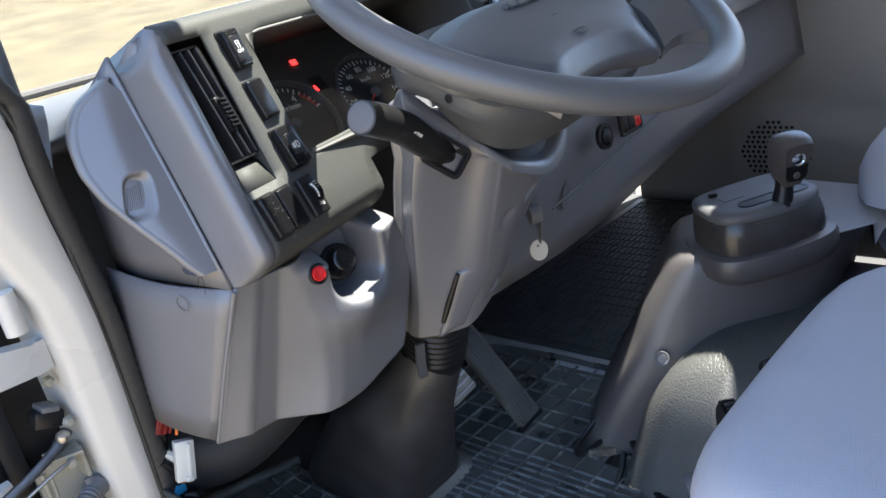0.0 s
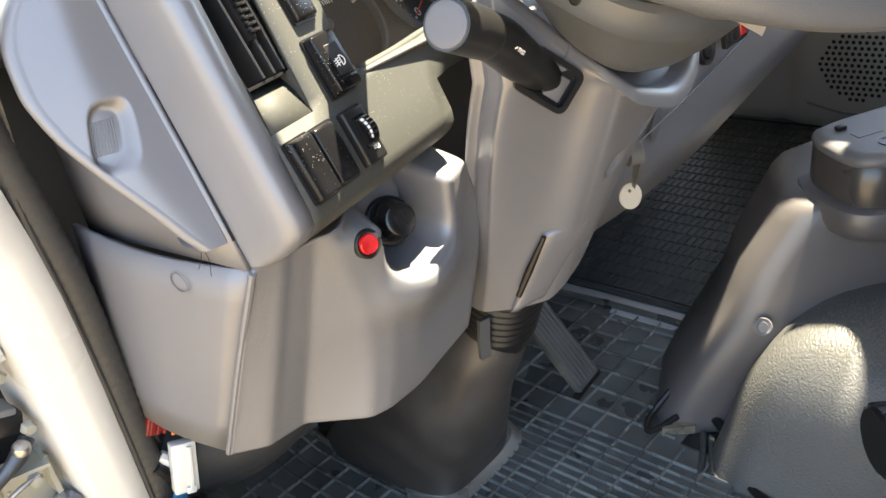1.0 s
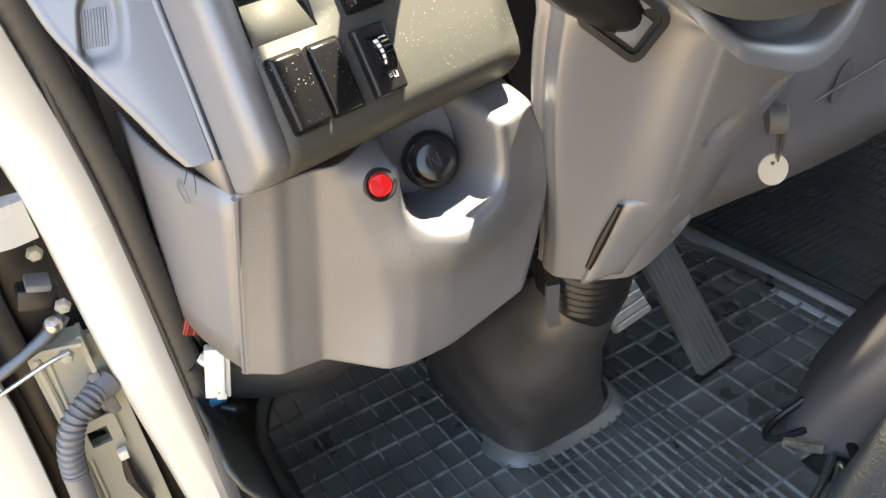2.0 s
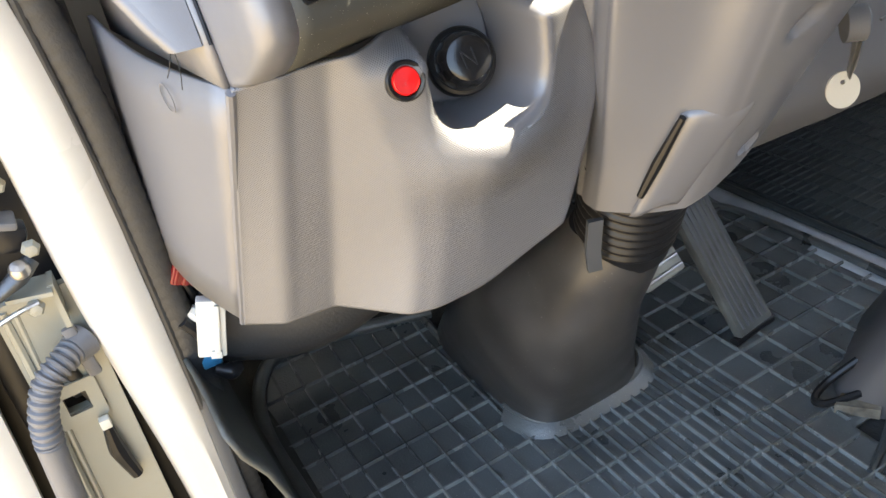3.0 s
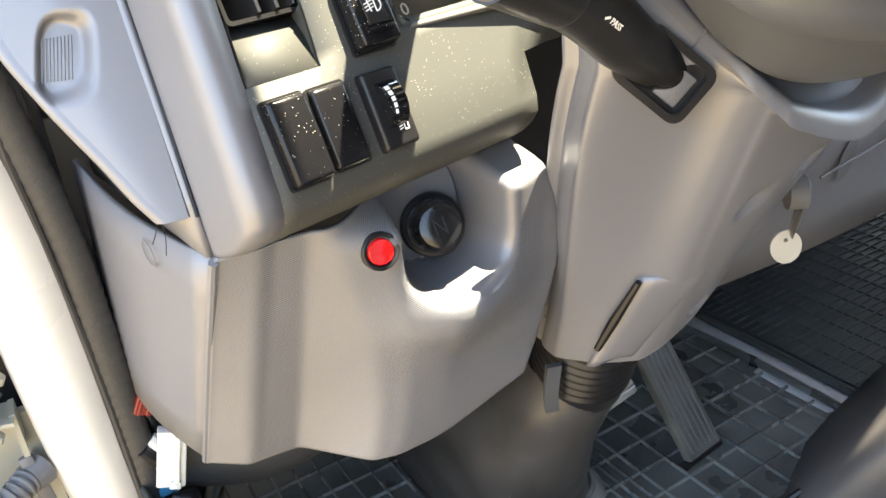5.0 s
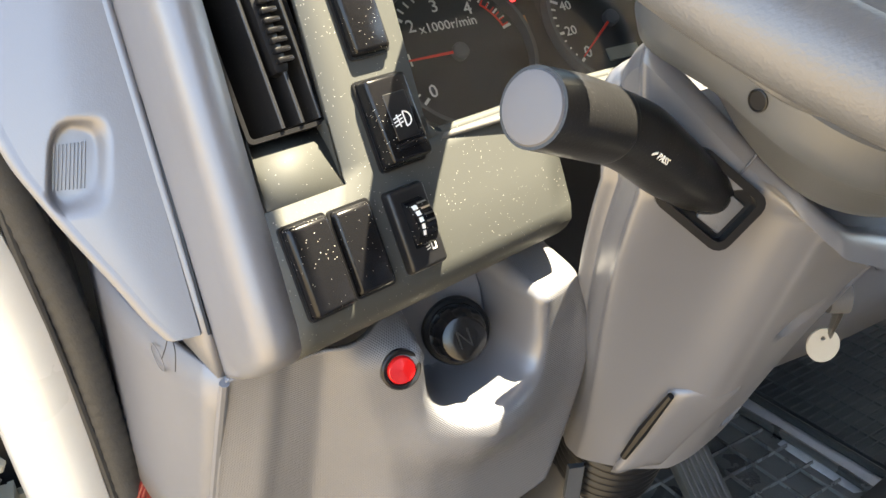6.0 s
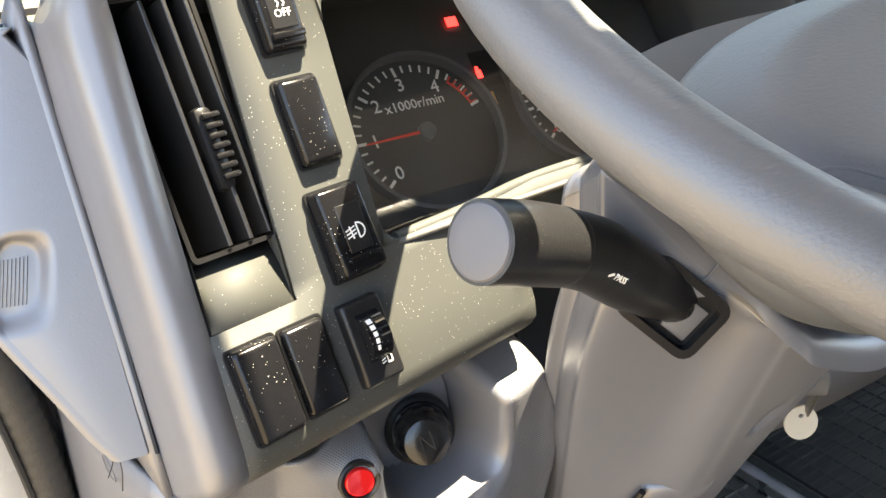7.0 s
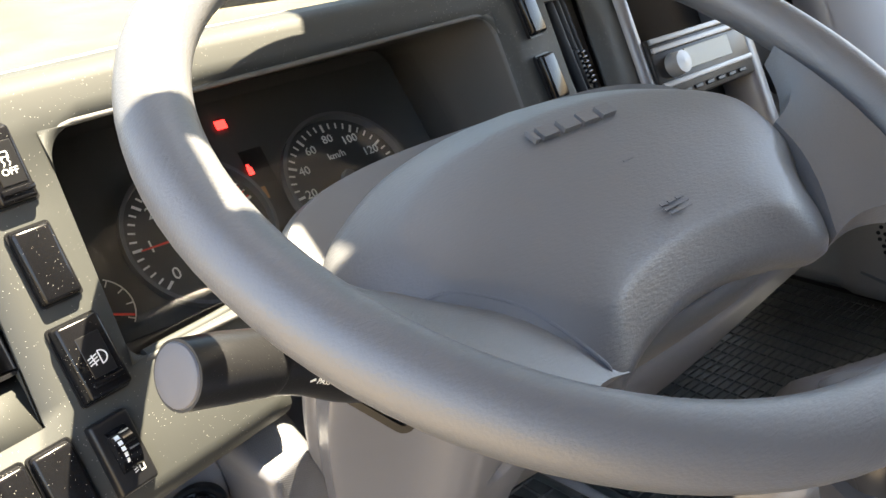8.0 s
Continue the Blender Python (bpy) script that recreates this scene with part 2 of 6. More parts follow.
def smoothstep(a, b, x):
    t = min(max((x - a) / (b - a), 0.0), 1.0)
    return t * t * (3 - 2 * t)


# ---- the lie of the cab: x to the passenger side, y ahead, ground at z = 0 ----
FLOOR = 0.935


def face_y(x, z):
    """The driver-side switch panel's plane."""
    g = 0.2 * (x + 0.291) if x < -0.1 else 0.0382 + 0.0115 * smoothstep(-0.2, 0.05, x) * 1.0
    return 0.099 + min(g, 0.05) + 0.42 * (z - 1.516)


def on_face(x, z, out=0.0):
    m = axes((x, face_y(x, z), z), (1, 0.2, 0), (0, 0.42, 1))
    return m @ Matrix.Translation((0, 0, out))


def dial_y(z):
    return 0.285 + 0.75 * (z - 1.526)


def on_dial(x, z, out=0.0):
    return axes((x, dial_y(z), z), (1, 0, 0), (0, 0.75, 1)) @ Matrix.Translation((0, 0, out))


COLUMN = Vector((0, 0.456, -0.89)).normalized()
HUB = Vector((0, 0, 1.63))


def on_wheel(u=0.0, v=0.0, h=0.0):
    """The steering wheel's frame: x across, y to the wheel's top, z up out of it."""
    return axes(HUB, (1, 0, 0), -COLUMN.cross(Vector((1, 0, 0)))) @ Matrix.Translation((u, v, h))


def lerp(a, b, t):
    return a + (b - a) * t


def along(x, xs, ys):
    return float(np.interp(x, xs, ys))


def bend(x, xs, ys):
    """As along(), but rounded at the given points."""
    w = (xs[-1] - xs[0]) * 0.03
    return sum(along(x + k * w, xs, ys) * f for k, f in ((-1.4, 0.12), (-0.7, 0.22), (0, 0.32), (0.7, 0.22), (1.4, 0.12)))


def text_mesh(body, size, m, depth=0.0003):
    """Letters of the built-in font as a bmesh, centred, in the frame m."""
    cu = bpy.data.curves.new("letters", "FONT")
    cu.body, cu.size, cu.extrude, cu.align_x, cu.align_y, cu.resolution_u = body, size, depth, "CENTER", "CENTER", 2
    ob = bpy.data.objects.new("letters", cu)
    me = bpy.data.meshes.new_from_object(ob)
    bm = bmesh.new()
    bm.from_mesh(me)
    bmesh.ops.transform(bm, matrix=m, verts=bm.verts)
    bpy.data.objects.remove(ob)
    bpy.data.curves.remove(cu)
    bpy.data.meshes.remove(me)
    return bm


def merged(*bms):
    """Several bmeshes in one."""
    me = bpy.data.meshes.new("merge")
    out = bmesh.new()
    for b in bms:
        b.to_mesh(me)
        out.from_mesh(me)
        b.free()
    bpy.data.meshes.remove(me)
    return out


def moved(bm, m):
    bmesh.ops.transform(bm, matrix=m, verts=bm.verts)
    return bm


def bar(w, h, d, x=0.0, y=0.0, turn=0.0):
    """A small flat bar on the xy plane."""
    return moved(rbox(w, h, d, 0), Matrix.Translation((x, y, 0)) @ Matrix.Rotation(turn, 4, "Z"))

# ---- ground and cab shell ----
bm = bmesh.new()
bmesh.ops.create_grid(bm, x_segments=60, y_segments=60, size=1)
for v in bm.verts:
    k = 3 + 600 * max(abs(v.co.x), abs(v.co.y)) ** 4
    v.co = Vector((v.co.x * k, v.co.y * k, 0))
    far = math.hypot(v.co.x, v.co.y)
    v.co.z = 0.02 * noise.noise(v.co * 0.7) * smoothstep(40, 5, far) + 16.0 * smoothstep(9, 110, far)
ground = part("ground", bm, SAND)
tagged(ground, "dry sandy yard under the truck", "ground", kind="structure")

shell = thing("cab_shell", "cab body with roof, rear wall, passenger wall and unseen sun-blocking slabs", "cab", kind="structure")


def slab(name, a, b, mat, parent, label=""):
    bm = rbox(b[0] - a[0], b[1] - a[1], b[2] - a[2], 0)
    return part(name, bm, mat, parent, label, m=Matrix.Translation(((a[0] + b[0]) / 2, (a[1] + b[1]) / 2, a[2])))


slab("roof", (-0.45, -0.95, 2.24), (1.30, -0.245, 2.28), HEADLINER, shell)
# unseen slabs added to block the sun; their gaps shape the lit patches
slab("sun_block_shelf", (-0.45, -0.245, 2.20), (0.0, -0.010, 2.24), HEADLINER, shell)
slab("sun_block_shelf", (0.075, -0.245, 2.20), (0.563, -0.010, 2.24), HEADLINER, shell)
# the slot left between these two lets sun onto the stalk
slab("sun_block_shelf", (0.0, -0.245, 2.20), (0.075, -0.080, 2.24), HEADLINER, shell)
slab("sun_block_shelf", (0.0, -0.034, 2.20), (0.075, -0.010, 2.24), HEADLINER, shell)
slab("sun_block_front", (0.18, 0.008, 2.20), (1.46, 0.24, 2.24), HEADLINER, shell)
slab("sun_block_strip", (0.18, -0.010, 2.20), (0.555, 0.008, 2.24), HEADLINER, shell)
slab("sun_block_nose", (0.62, 0.24, 2.20), (1.46, 0.62, 2.24), HEADLINER, shell)
slab("sun_block_edge", (0.62, -0.035, 2.20), (1.30, 0.008, 2.24), HEADLINER, shell)
slab("sun_block_rib", (0.555, -0.105, 2.20), (0.62, 0.008, 2.24), HEADLINER, shell)
slab("sun_block_panel", (0.665, -0.245, 2.20), (1.30, -0.035, 2.24), HEADLINER, shell)
# outlines cut to shade the end pod and the selector housing
part("sun_block_corner", prism([(-0.45, -0.01), (-0.030, -0.01), (-0.072, 0.052), (-0.085, 0.10), (-0.085, 0.45), (-0.45, 0.45)], 0.04), HEADLINER, shell, m=Matrix.Translation((0, 0, 2.20)))
part("sun_block_gusset", prism([(0.563, -0.245), (0.665, -0.245), (0.665, -0.128), (0.6225, -0.128), (0.619, -0.185), (0.606, -0.206)], 0.04), HEADLINER, shell, m=Matrix.Translation((0, 0, 2.20)))
slab("rear_wall", (-0.45, -0.98, 0.70), (1.30, -0.95, 2.30), DARK, shell)
slab("driver_side_wall", (-0.45, -0.95, 0.70), (-0.41, -0.58, 2.24), DARK, shell)
slab("passenger_wall", (1.22, -0.95, 0.70), (1.26, 0.62, 1.60), GREY, shell)
slab("front_wall", (-0.42, 0.66, 0.70), (1.26, 0.70, 1.585), DARK, shell)
slab("floor_pan", (-0.42, -0.95, 0.88), (1.24, 0.68, FLOOR - 0.006), CARPET, shell)

# ---- the open driver's door, swung out to the front ----
odoor = thing("driver_door", "open driver door with grey inner trim", "door", kind="structure")
dm0 = axes((-0.56, 0.36, 0.80), (-0.97, 0.24, 0.0), (0, 0, 1))
part("door_body", moved(rbox(1.0, 0.95, 0.05, 0.012), Matrix.Translation((0.5, 0.42, -0.05))), PAINT, odoor, m=dm0)
part("door_trim", moved(rbox(0.92, 0.86, 0.03, 0.012), Matrix.Translation((0.5, 0.42, 0.002))), GREY, odoor, m=dm0)
part("window_frame", frame_ring(rounded(0.98, 0.62, 0.06), rounded(0.88, 0.52, 0.04), 0.04), PAINT, odoor, m=dm0 @ Matrix.Translation((0.5, 1.19, -0.04)))


# ---- windscreen, pillars ----
screen = thing("windscreen", "clear laminated windscreen of the cab", "windscreen", kind="structure")
pane = part("pane", sheet([[(-0.40, 0.70, 1.56), (0.27, 0.70, 1.56), (0.30, 0.70, 1.56), (1.24, 0.70, 1.56)], [(-0.38, 0.16, 2.20), (0.27, 0.16, 2.20), (0.30, 0.16, 2.20), (1.20, 0.16, 2.20)]]), GLASS, screen)
thick(pane, 0.005)
pane.visible_shadow = False


wiper = thing("wiper", "grey windscreen wiper arm resting below the glass", "wiper")
part("wiper_arm", tube([(0.19, 0.765, 1.640), (0.28, 0.762, 1.637), (0.42, 0.766, 1.630), (0.60, 0.775, 1.615)], [0.006, 0.008, 0.009, 0.011], 10, 5, 0.6), SATIN, wiper)
part("wiper_blade", moved(rbox(0.36, 0.006, 0.012, 0.002), Matrix.Translation((0.37, 0.752, 1.622)) @ Matrix.Rotation(radians(2), 4, "Y")), BLACK, wiper, "black rubber blade")
part("wiper_link", tube([(0.30, 0.762, 1.638), (0.31, 0.754, 1.628)], 0.006, 8, 2), SATIN, wiper)
# added pane, out of view, that dims sunlight through the roof gaps
sun_pane = thing("added_sun_pane", "unseen tinted pane added over the roof gaps to dim the sun", "roof window", kind="structure")
part("dimming_pane", moved(rbox(1.20, 0.70, 0.005, 0.0), Matrix.Translation((0.16, 0.14, 2.246))), TINT, sun_pane)


def lean(x, y, z):
    """The door post's line: leans back as it rises."""
    k = max(0.0, z - 1.63)
    x -= 0.018 * smoothstep(1.38, 1.60, z)
    return (x - 0.02 * (z - 1.45) - 0.60 * k, y - 0.108 * (z - 1.45) - 0.25 * k, z)


post = thing("door_post", "white painted door post beside the open doorway", "door post", kind="structure")
PROFILE = ((-0.381, 0.290), (-0.384, 0.277), (-0.392, 0.2715), (-0.404, 0.2718), (-0.4075, 0.2736), (-0.419, 0.2752), (-0.427, 0.280), (-0.431, 0.291), (-0.434, 0.335), (-0.434, 0.39), (-0.385, 0.39))
rings = []
for z in np.linspace(0.80, 2.30, 40):
    spread = 0.02 * smoothstep(1.44, 1.56, z)
    low = 0.012 * (1 - smoothstep(1.0, 1.3, z))
    rings.append([lean(x - (spread if x < -0.40 else 0) + low * (1 if x < -0.40 else 0), y, z) for x, y in PROFILE])
part("post_skin", loft(rings), PAINT, post)
line = [Vector(lean(-0.3715, 0.284, z)) for z in np.linspace(0.84, 2.25, 420)]
rings = []
for i, q in enumerate(line):
    r = 0.0118 + (0.0006 if i % 3 == 0 else -0.0003)
    rings.append([q + Vector((r * math.cos(a), 0.8 * r * math.sin(a), 0)) for a in (2 * math.pi * j / 12 for j in range(12))])
part("rubber_seal", loft(rings), SEAL, post, "ribbed dark rubber seal")
part("seal_lip", tube([lean(-0.3815, 0.279, z) for z in np.linspace(0.84, 2.25, 10)], 0.003, 8, 6), SEAL, post)
part("kick_panel", moved(rbox(0.012, 0.34, 0.80, 0.003), Matrix.Translation((-0.372, 0.48, 0.93))), SLATE, post)
part("trim_strip", tube([(-0.366, 0.318, 1.62), (-0.364, 0.335, 1.48), (-0.362, 0.355, 1.34)], 0.006, 10, 6), DARK, post)
part("pillar_trim", loft([[(-0.40, 0.40 - k, z), (-0.345 + w, 0.38 - k, z), (-0.33 + w, 0.47 - k, z), (-0.39, 0.50 - k, z)] for z, k, w in ((1.46, 0.0, 0.0), (1.55, 0.01, 0.005), (1.595, 0.0, 0.02), (1.61, -0.02, 0.03))]), GREY, post, "light grey pillar trim")
part("pillar", tube([(-0.435, 0.50, 1.56), (-0.44, 0.42, 1.75), (-0.42, 0.22, 2.24)], 0.03, 12), PAINT, post, "white windscreen pillar")
part("screen_gasket", tube([(-0.42, 0.56, 1.612), (-0.30, 0.62, 1.606), (0.2, 0.66, 1.602), (1.2, 0.66, 1.602)], 0.006, 8), SEAL, post, "black windscreen gasket")

jamb = thing("hinge_jamb", "dull painted hinge jamb with square hole", "door jamb", kind="structure")
bm = frame_ring(rounded(0.056, 0.485, 0.006), rounded(0.018, 0.018, 0.001, cx=-0.004, cy=0.1465), 0.008)
part("jamb_plate", bm, JAMB, jamb, m=axes((-0.452, 0.338, 1.0325), (1, 0, 0), (0, 0, 1)))
part("raised_plate", frame_ring(rounded(0.036, 0.038, 0.003), rounded(0.017, 0.017, 0.001), 0.003), JAMB, jamb, "raised plate round a square hole", m=axes((-0.456, 0.3275, 1.179), (1, 0, 0), (0, 0, 1)))
part("square_nut", moved(lathe([(0.0, 0), (0.006, 0), (0.006, 0.005), (0.0, 0.006)], 6), axes((-0.454, 0.350, 1.176), (1, 0, 0), (0, 0, 1))), STEEL, jamb)
part("pressed_rib", tube([(-0.4735, 0.331, 1.27), (-0.474, 0.331, 1.20), (-0.478, 0.331, 1.10), (-0.482, 0.331, 0.85)], 0.0035, 8), JAMB, jamb)
part("pressed_rib", tube([(-0.466, 0.331, 1.265), (-0.468, 0.331, 1.215), (-0.472, 0.331, 1.10), (-0.478, 0.331, 0.85)], 0.0022, 8), JAMB, jamb)
# black sheets stand in for the deep shade inside the jamb's recess
part("recess_shade", moved(rbox(0.30, 0.01, 0.75, 0), Matrix.Translation((-0.56, 0.37, 0.75))), BLACK, jamb)
part("cavity_shade", moved(rbox(0.022, 0.006, 0.62, 0.002), Matrix.Translation((-0.487, 0.352, 0.82))), BLACK, jamb)
part("outer_flange", loft([[(x + 0.02 * k, 0.318, z), (x - 0.012 + 0.02 * k, 0.312, z), (x - 0.085, 0.322, z), (x - 0.085, 0.332, z), (x + 0.02 * k, 0.328, z)] for x, z, k in ((-0.500, 1.285, -0.2), (-0.502, 1.24, 0.0), (-0.505, 1.17, 0.0), (-0.510, 1.08, 0.0), (-0.518, 0.85, 0.0))]), PAINT, jamb, "cream painted inner flange")
part("latch_slot", moved(rbox(0.010, 0.006, 0.06, 0.002), Matrix.Translation((-0.4415, 0.329, 1.165)) @ Matrix.Rotation(radians(-14), 4, "Y")), BLACK, jamb)

hinge = thing("hinge", "dark steel door hinge with pale bolts", "hinge")
part("check_box", moved(rbox(0.030, 0.022, 0.018, 0.003), Matrix.Translation((-0.4545, 0.322, 1.319)) @ Matrix.Rotation(radians(20), 4, "Y")), BLACK, hinge)
part("check_lid", moved(rbox(0.018, 0.026, 0.006, 0.002), Matrix.Translation((-0.4485, 0.322, 1.335)) @ Matrix.Rotation(radians(20), 4, "Y")), DARK, hinge)
part("hinge_arm", tube([(-0.4405, 0.312, 1.309), (-0.452, 0.306, 1.303), (-0.466, 0.302, 1.298), (-0.494, 0.298, 1.289), (-0.54, 0.295, 1.276)], [0.006, 0.0072, 0.0052, 0.005, 0.006], 12, 6, 0.7), material("oiled_steel", (0.10, 0.105, 0.11), 0.38, 0.8, grain=200, bump=0.1, vary=0.2), hinge, "oiled steel check arm")
part("hinge_pin", moved(lathe([(0.0, 0.0), (0.0068, 0.0), (0.0068, 0.004), (0.005, 0.0065), (0.0, 0.007)], 18), Matrix.Translation((-0.449, 0.304, 1.307)) @ Matrix.Rotation(0.5, 4, "X")), STEEL, hinge, "domed rivet")
part("hinge_plate", loft([[(-0.4660, 0.306, z), (-0.4370, 0.300, z - 0.003), (-0.4350, 0.330, z - 0.003), (-0.4660, 0.332, z)] for z in (1.2865, 1.2895)]), JAMB, hinge, "dull painted check plate")
part("plate_gusset", loft([[(-0.4390, 0.308, z), (-0.4350, 0.308, z), (-0.4330 - k, 0.330, z), (-0.4370 - k, 0.330, z)] for z, k in ((1.288, 0.0), (1.270, 0.0), (1.252, 0.002))]), JAMB, hinge)
part("check_rod", tube([(-0.447, 0.300, 1.283), (-0.468, 0.298, 1.281), (-0.52, 0.296, 1.268)], 0.0020, 8), STEEL, hinge)
upper = thing("upper_hinge", "cream painted upper door hinge with a bolt", "hinge")
part("hinge_leaf", loft([[(-0.432, 0.318, z1), (-0.432, 0.300, z1), (-0.448, 0.292, z1 + 0.002), (-0.49, 0.288, z2), (-0.49, 0.310, z2), (-0.45, 0.318, z1 + 0.001)] for z1, z2 in ((1.381, 1.387), (1.386, 1.392), (1.404, 1.416), (1.412, 1.424))]), PAINT, upper)
part("hinge_knuckle", moved(lathe([(0.0, -0.022), (0.010, -0.021), (0.0105, 0.021), (0.0, 0.022)], 20), Matrix.Translation((-0.4545, 0.290, 1.452))), PAINT, upper)
for x, y, z, owner in ((-0.440, 0.312, 1.366, upper), (-0.4375, 0.308, 1.319, hinge), (-0.4505, 0.304, 1.279, hinge)):
    part("bolt", moved(lathe([(0.0, 0), (0.0062, 0), (0.0062, 0.0035), (0.0042, 0.0065), (0.0, 0.007)], 6), axes((x, y, z), (1, 0, 0), (0, 0, 1))), JAMB, owner, "dull painted bolt")

conduit = thing("cable_conduit", "corrugated grey cable conduit to the door", "conduit")
line = smooth_line([(-0.438, 0.315, 1.232), (-0.450, 0.304, 1.231), (-0.466, 0.298, 1.222), (-0.477, 0.296, 1.200), (-0.482, 0.296, 1.176)], 16)
rings = []
for i, q in enumerate(line):
    d = (line[min(i + 1, len(line) - 1)] - line[max(i - 1, 0)]).normalized()
    a = Vector((0, 1, 0.01)).cross(d).normalized()
    b = d.cross(a)
    r = 0.0098 + (0.0010 if i % 4 < 2 else -0.0010)
    rings.append([q + a * (r * math.cos(t)) + b * (r * math.sin(t)) for t in (2 * math.pi * j / 18 for j in range(18))])
part("corrugated_sleeve", loft(rings), DARK, conduit)
part("grommet", tube([(-0.432, 0.318, 1.233), (-0.442, 0.311, 1.232)], [0.0135, 0.0115], 18), DARK, conduit)
part("grommet_flange", moved(rbox(0.010, 0.006, 0.046, 0.0025), Matrix.Translation((-0.4345, 0.312, 1.205)) @ Matrix.Rotation(radians(-6), 4, "Y")), DARK, conduit)
part("lower_sleeve", tube([(-0.482, 0.296, 1.178), (-0.486, 0.296, 1.12), (-0.488, 0.30, 1.06)], 0.0100, 18), DARK, conduit)
clip = thing("door_clip", "small white plastic clip with dark tail", "clip")
part("clip_head", moved(rbox(0.008, 0.008, 0.009, 0.001), Matrix.Translation((-0.4445, 0.318, 1.153))), WHITE, clip)
part("clip_tail", tube([(-0.4445, 0.322, 1.150), (-0.445, 0.322, 1.125), (-0.440, 0.322, 1.095)], [0.004, 0.007, 0.005], 8), BLACK, clip)

# ---- dashboard ----
dash = thing("dashboard", "grey plastic dashboard with instrument hood and dusty switch panel", "dashboard")


def edge_y(z):
    """Where the panel's side meets the dashboard's flank."""
    return 0.123 + 0.4227 * (z - 1.44)


def curl(z):
    """The panel's lower edge turns under."""
    return 0.052 * min(max((1.474 - z) / 0.034, 0.0), 1.0) ** 1.6


def panel_pt(x, z):
    return (x, face_y(x, z) + curl(z), z)


LOW = [1.440, 1.4425, 1.446, 1.45, 1.455, 1.461, 1.468]
HIGH = [1.645, 1.656, 1.664]
TOPROLL = ((0.003, 1.6685), (0.010, 1.6715), (0.024, 1.673))


def panel_column(x):
    """A column of the panel from its lower edge to the roll at its top."""
    col = [panel_pt(x, z) for z in LOW + [1.477, 1.50, 1.523, 1.53, 1.545, 1.58, 1.61] + HIGH]
    y = face_y(x, 1.664)
    return col + [(x, y + dy, z) for dy, z in TOPROLL]


bm = bmesh.new()
XS = [-0.295, -0.287, -0.262, -0.254, -0.238, -0.204, -0.18, -0.14, -0.125, -0.1, -0.05, 0.0, 0.05, 0.1, 0.145, 0.165, 0.205, 0.245, 0.292]
cols = [[bm.verts.new(p) for p in panel_column(x)] for x in XS]
zs = LOW + [1.477, 1.50, 1.523, 1.53, 1.545, 1.58, 1.61] + HIGH + [9, 9, 9]
for i in range(len(XS) - 1):
    for j in range(len(zs) - 1):
        x0, x1, z0 = XS[i], XS[i + 1], zs[j]
        if -0.295 <= x0 and x1 <= -0.254 and 1.523 <= z0 < 1.656:
            continue
        if -0.204 <= x0 and x1 <= 0.146 and 1.53 <= z0 < 1.645:
            continue
        if x0 >= -0.125 and z0 < 1.50:
            continue
        if 0.205 <= x0 and x1 <= 0.246 and 1.477 <= z0 < 1.645:
            continue
        bm.faces.new((cols[i][j], cols[i + 1][j], cols[i + 1][j + 1], cols[i][j + 1]))
bmesh.ops.delete(bm, geom=[v for v in bm.verts if not v.link_faces], context="VERTS")
thick(part("switch_panel", bm, FACE, dash, "dusty grey switch panel"), 0.0035)
# the panel's rounded outer edge and flank
rows = []
for z in LOW + [1.477, 1.50, 1.53, 1.56, 1.60, 1.645, 1.660]:
    fy = face_y(-0.308, z) + curl(z)
    ey = edge_y(z)
    fy = min(fy, ey - 0.004)
    rows.append([(-0.3205, ey + 0.004, z), (-0.3195, ey, z), (-0.3165, lerp(fy, ey, 0.5), z), (-0.3145, lerp(fy, ey, 0.22), z), (-0.3125, lerp(fy, ey, 0.1), z), (-0.3085, fy + 0.0005, z), (-0.3035, face_y(-0.3035, z) + curl(z) - 0.0002, z), (-0.295, face_y(-0.295, z) + curl(z), z)])
last = rows[-1]
for dy, z in ((0.003, 1.6665), (0.012, 1.671), (0.03, 1.673)):
    rows.append([(min(x + 0.5 * dy, -0.294), y + dy, z - 0.24 * max(0.0, y - last[-1][1] - 0.002)) for x, y, _ in last])
rows = [[(x, y, z - 0.021 * smoothstep(1.60, 1.66, z) * smoothstep(-0.290, -0.3205, x)) for x, y, z in r] for r in rows]
thick(part("panel_flank", sheet(rows), GREY, dash, "grey outer flank of the panel"), 0.0035)

# flank behind the panel edge, and the top
rows = []
for z in (1.440, 1.47, 1.52, 1.57, 1.61, 1.635, 1.654):
    ey = edge_y(z) + 0.002
    back = 0.30
    rows.append([(lerp(-0.3195, -0.338, t), lerp(ey, back, t), z - 0.062 * t * smoothstep(1.54, 1.654, z)) for t in (0, 0.25, 0.5, 0.75, 1)])
thick(part("flank", sheet(rows), GREY, dash), 0.004)
rows = []
for y, z in ((0.19, 1.673), (0.23, 1.668), (0.28, 1.652), (0.34, 1.635), (0.45, 1.612), (0.62, 1.595), (0.72, 1.585)):
    rows.append([(x, y + 0.045 * smoothstep(-0.3, -0.1, x) * (0.19 / y), z - 0.040 * smoothstep(-0.265, -0.312, x) * smoothstep(0.18, 0.28, y) - 0.010 * smoothstep(-0.285, -0.313, x)) for x in (-0.312, -0.305, -0.298, -0.29, -0.25, -0.1, 0.1, 0.3, 0.6, 0.9, 1.2)])
thick(part("top_pad", sheet(rows), GREY, dash), 0.02)

# the pod on the dashboard's end, with a grip recess
PZ = (1.459, 1.463, 1.487, 1.512, 1.540, 1.565, 1.590, 1.606, 1.622, 1.633, 1.637)
PX = (-0.338, -0.3435, -0.3545, -0.3675, -0.380, -0.3850, -0.3815, -0.3750, -0.362, -0.3395, -0.328)


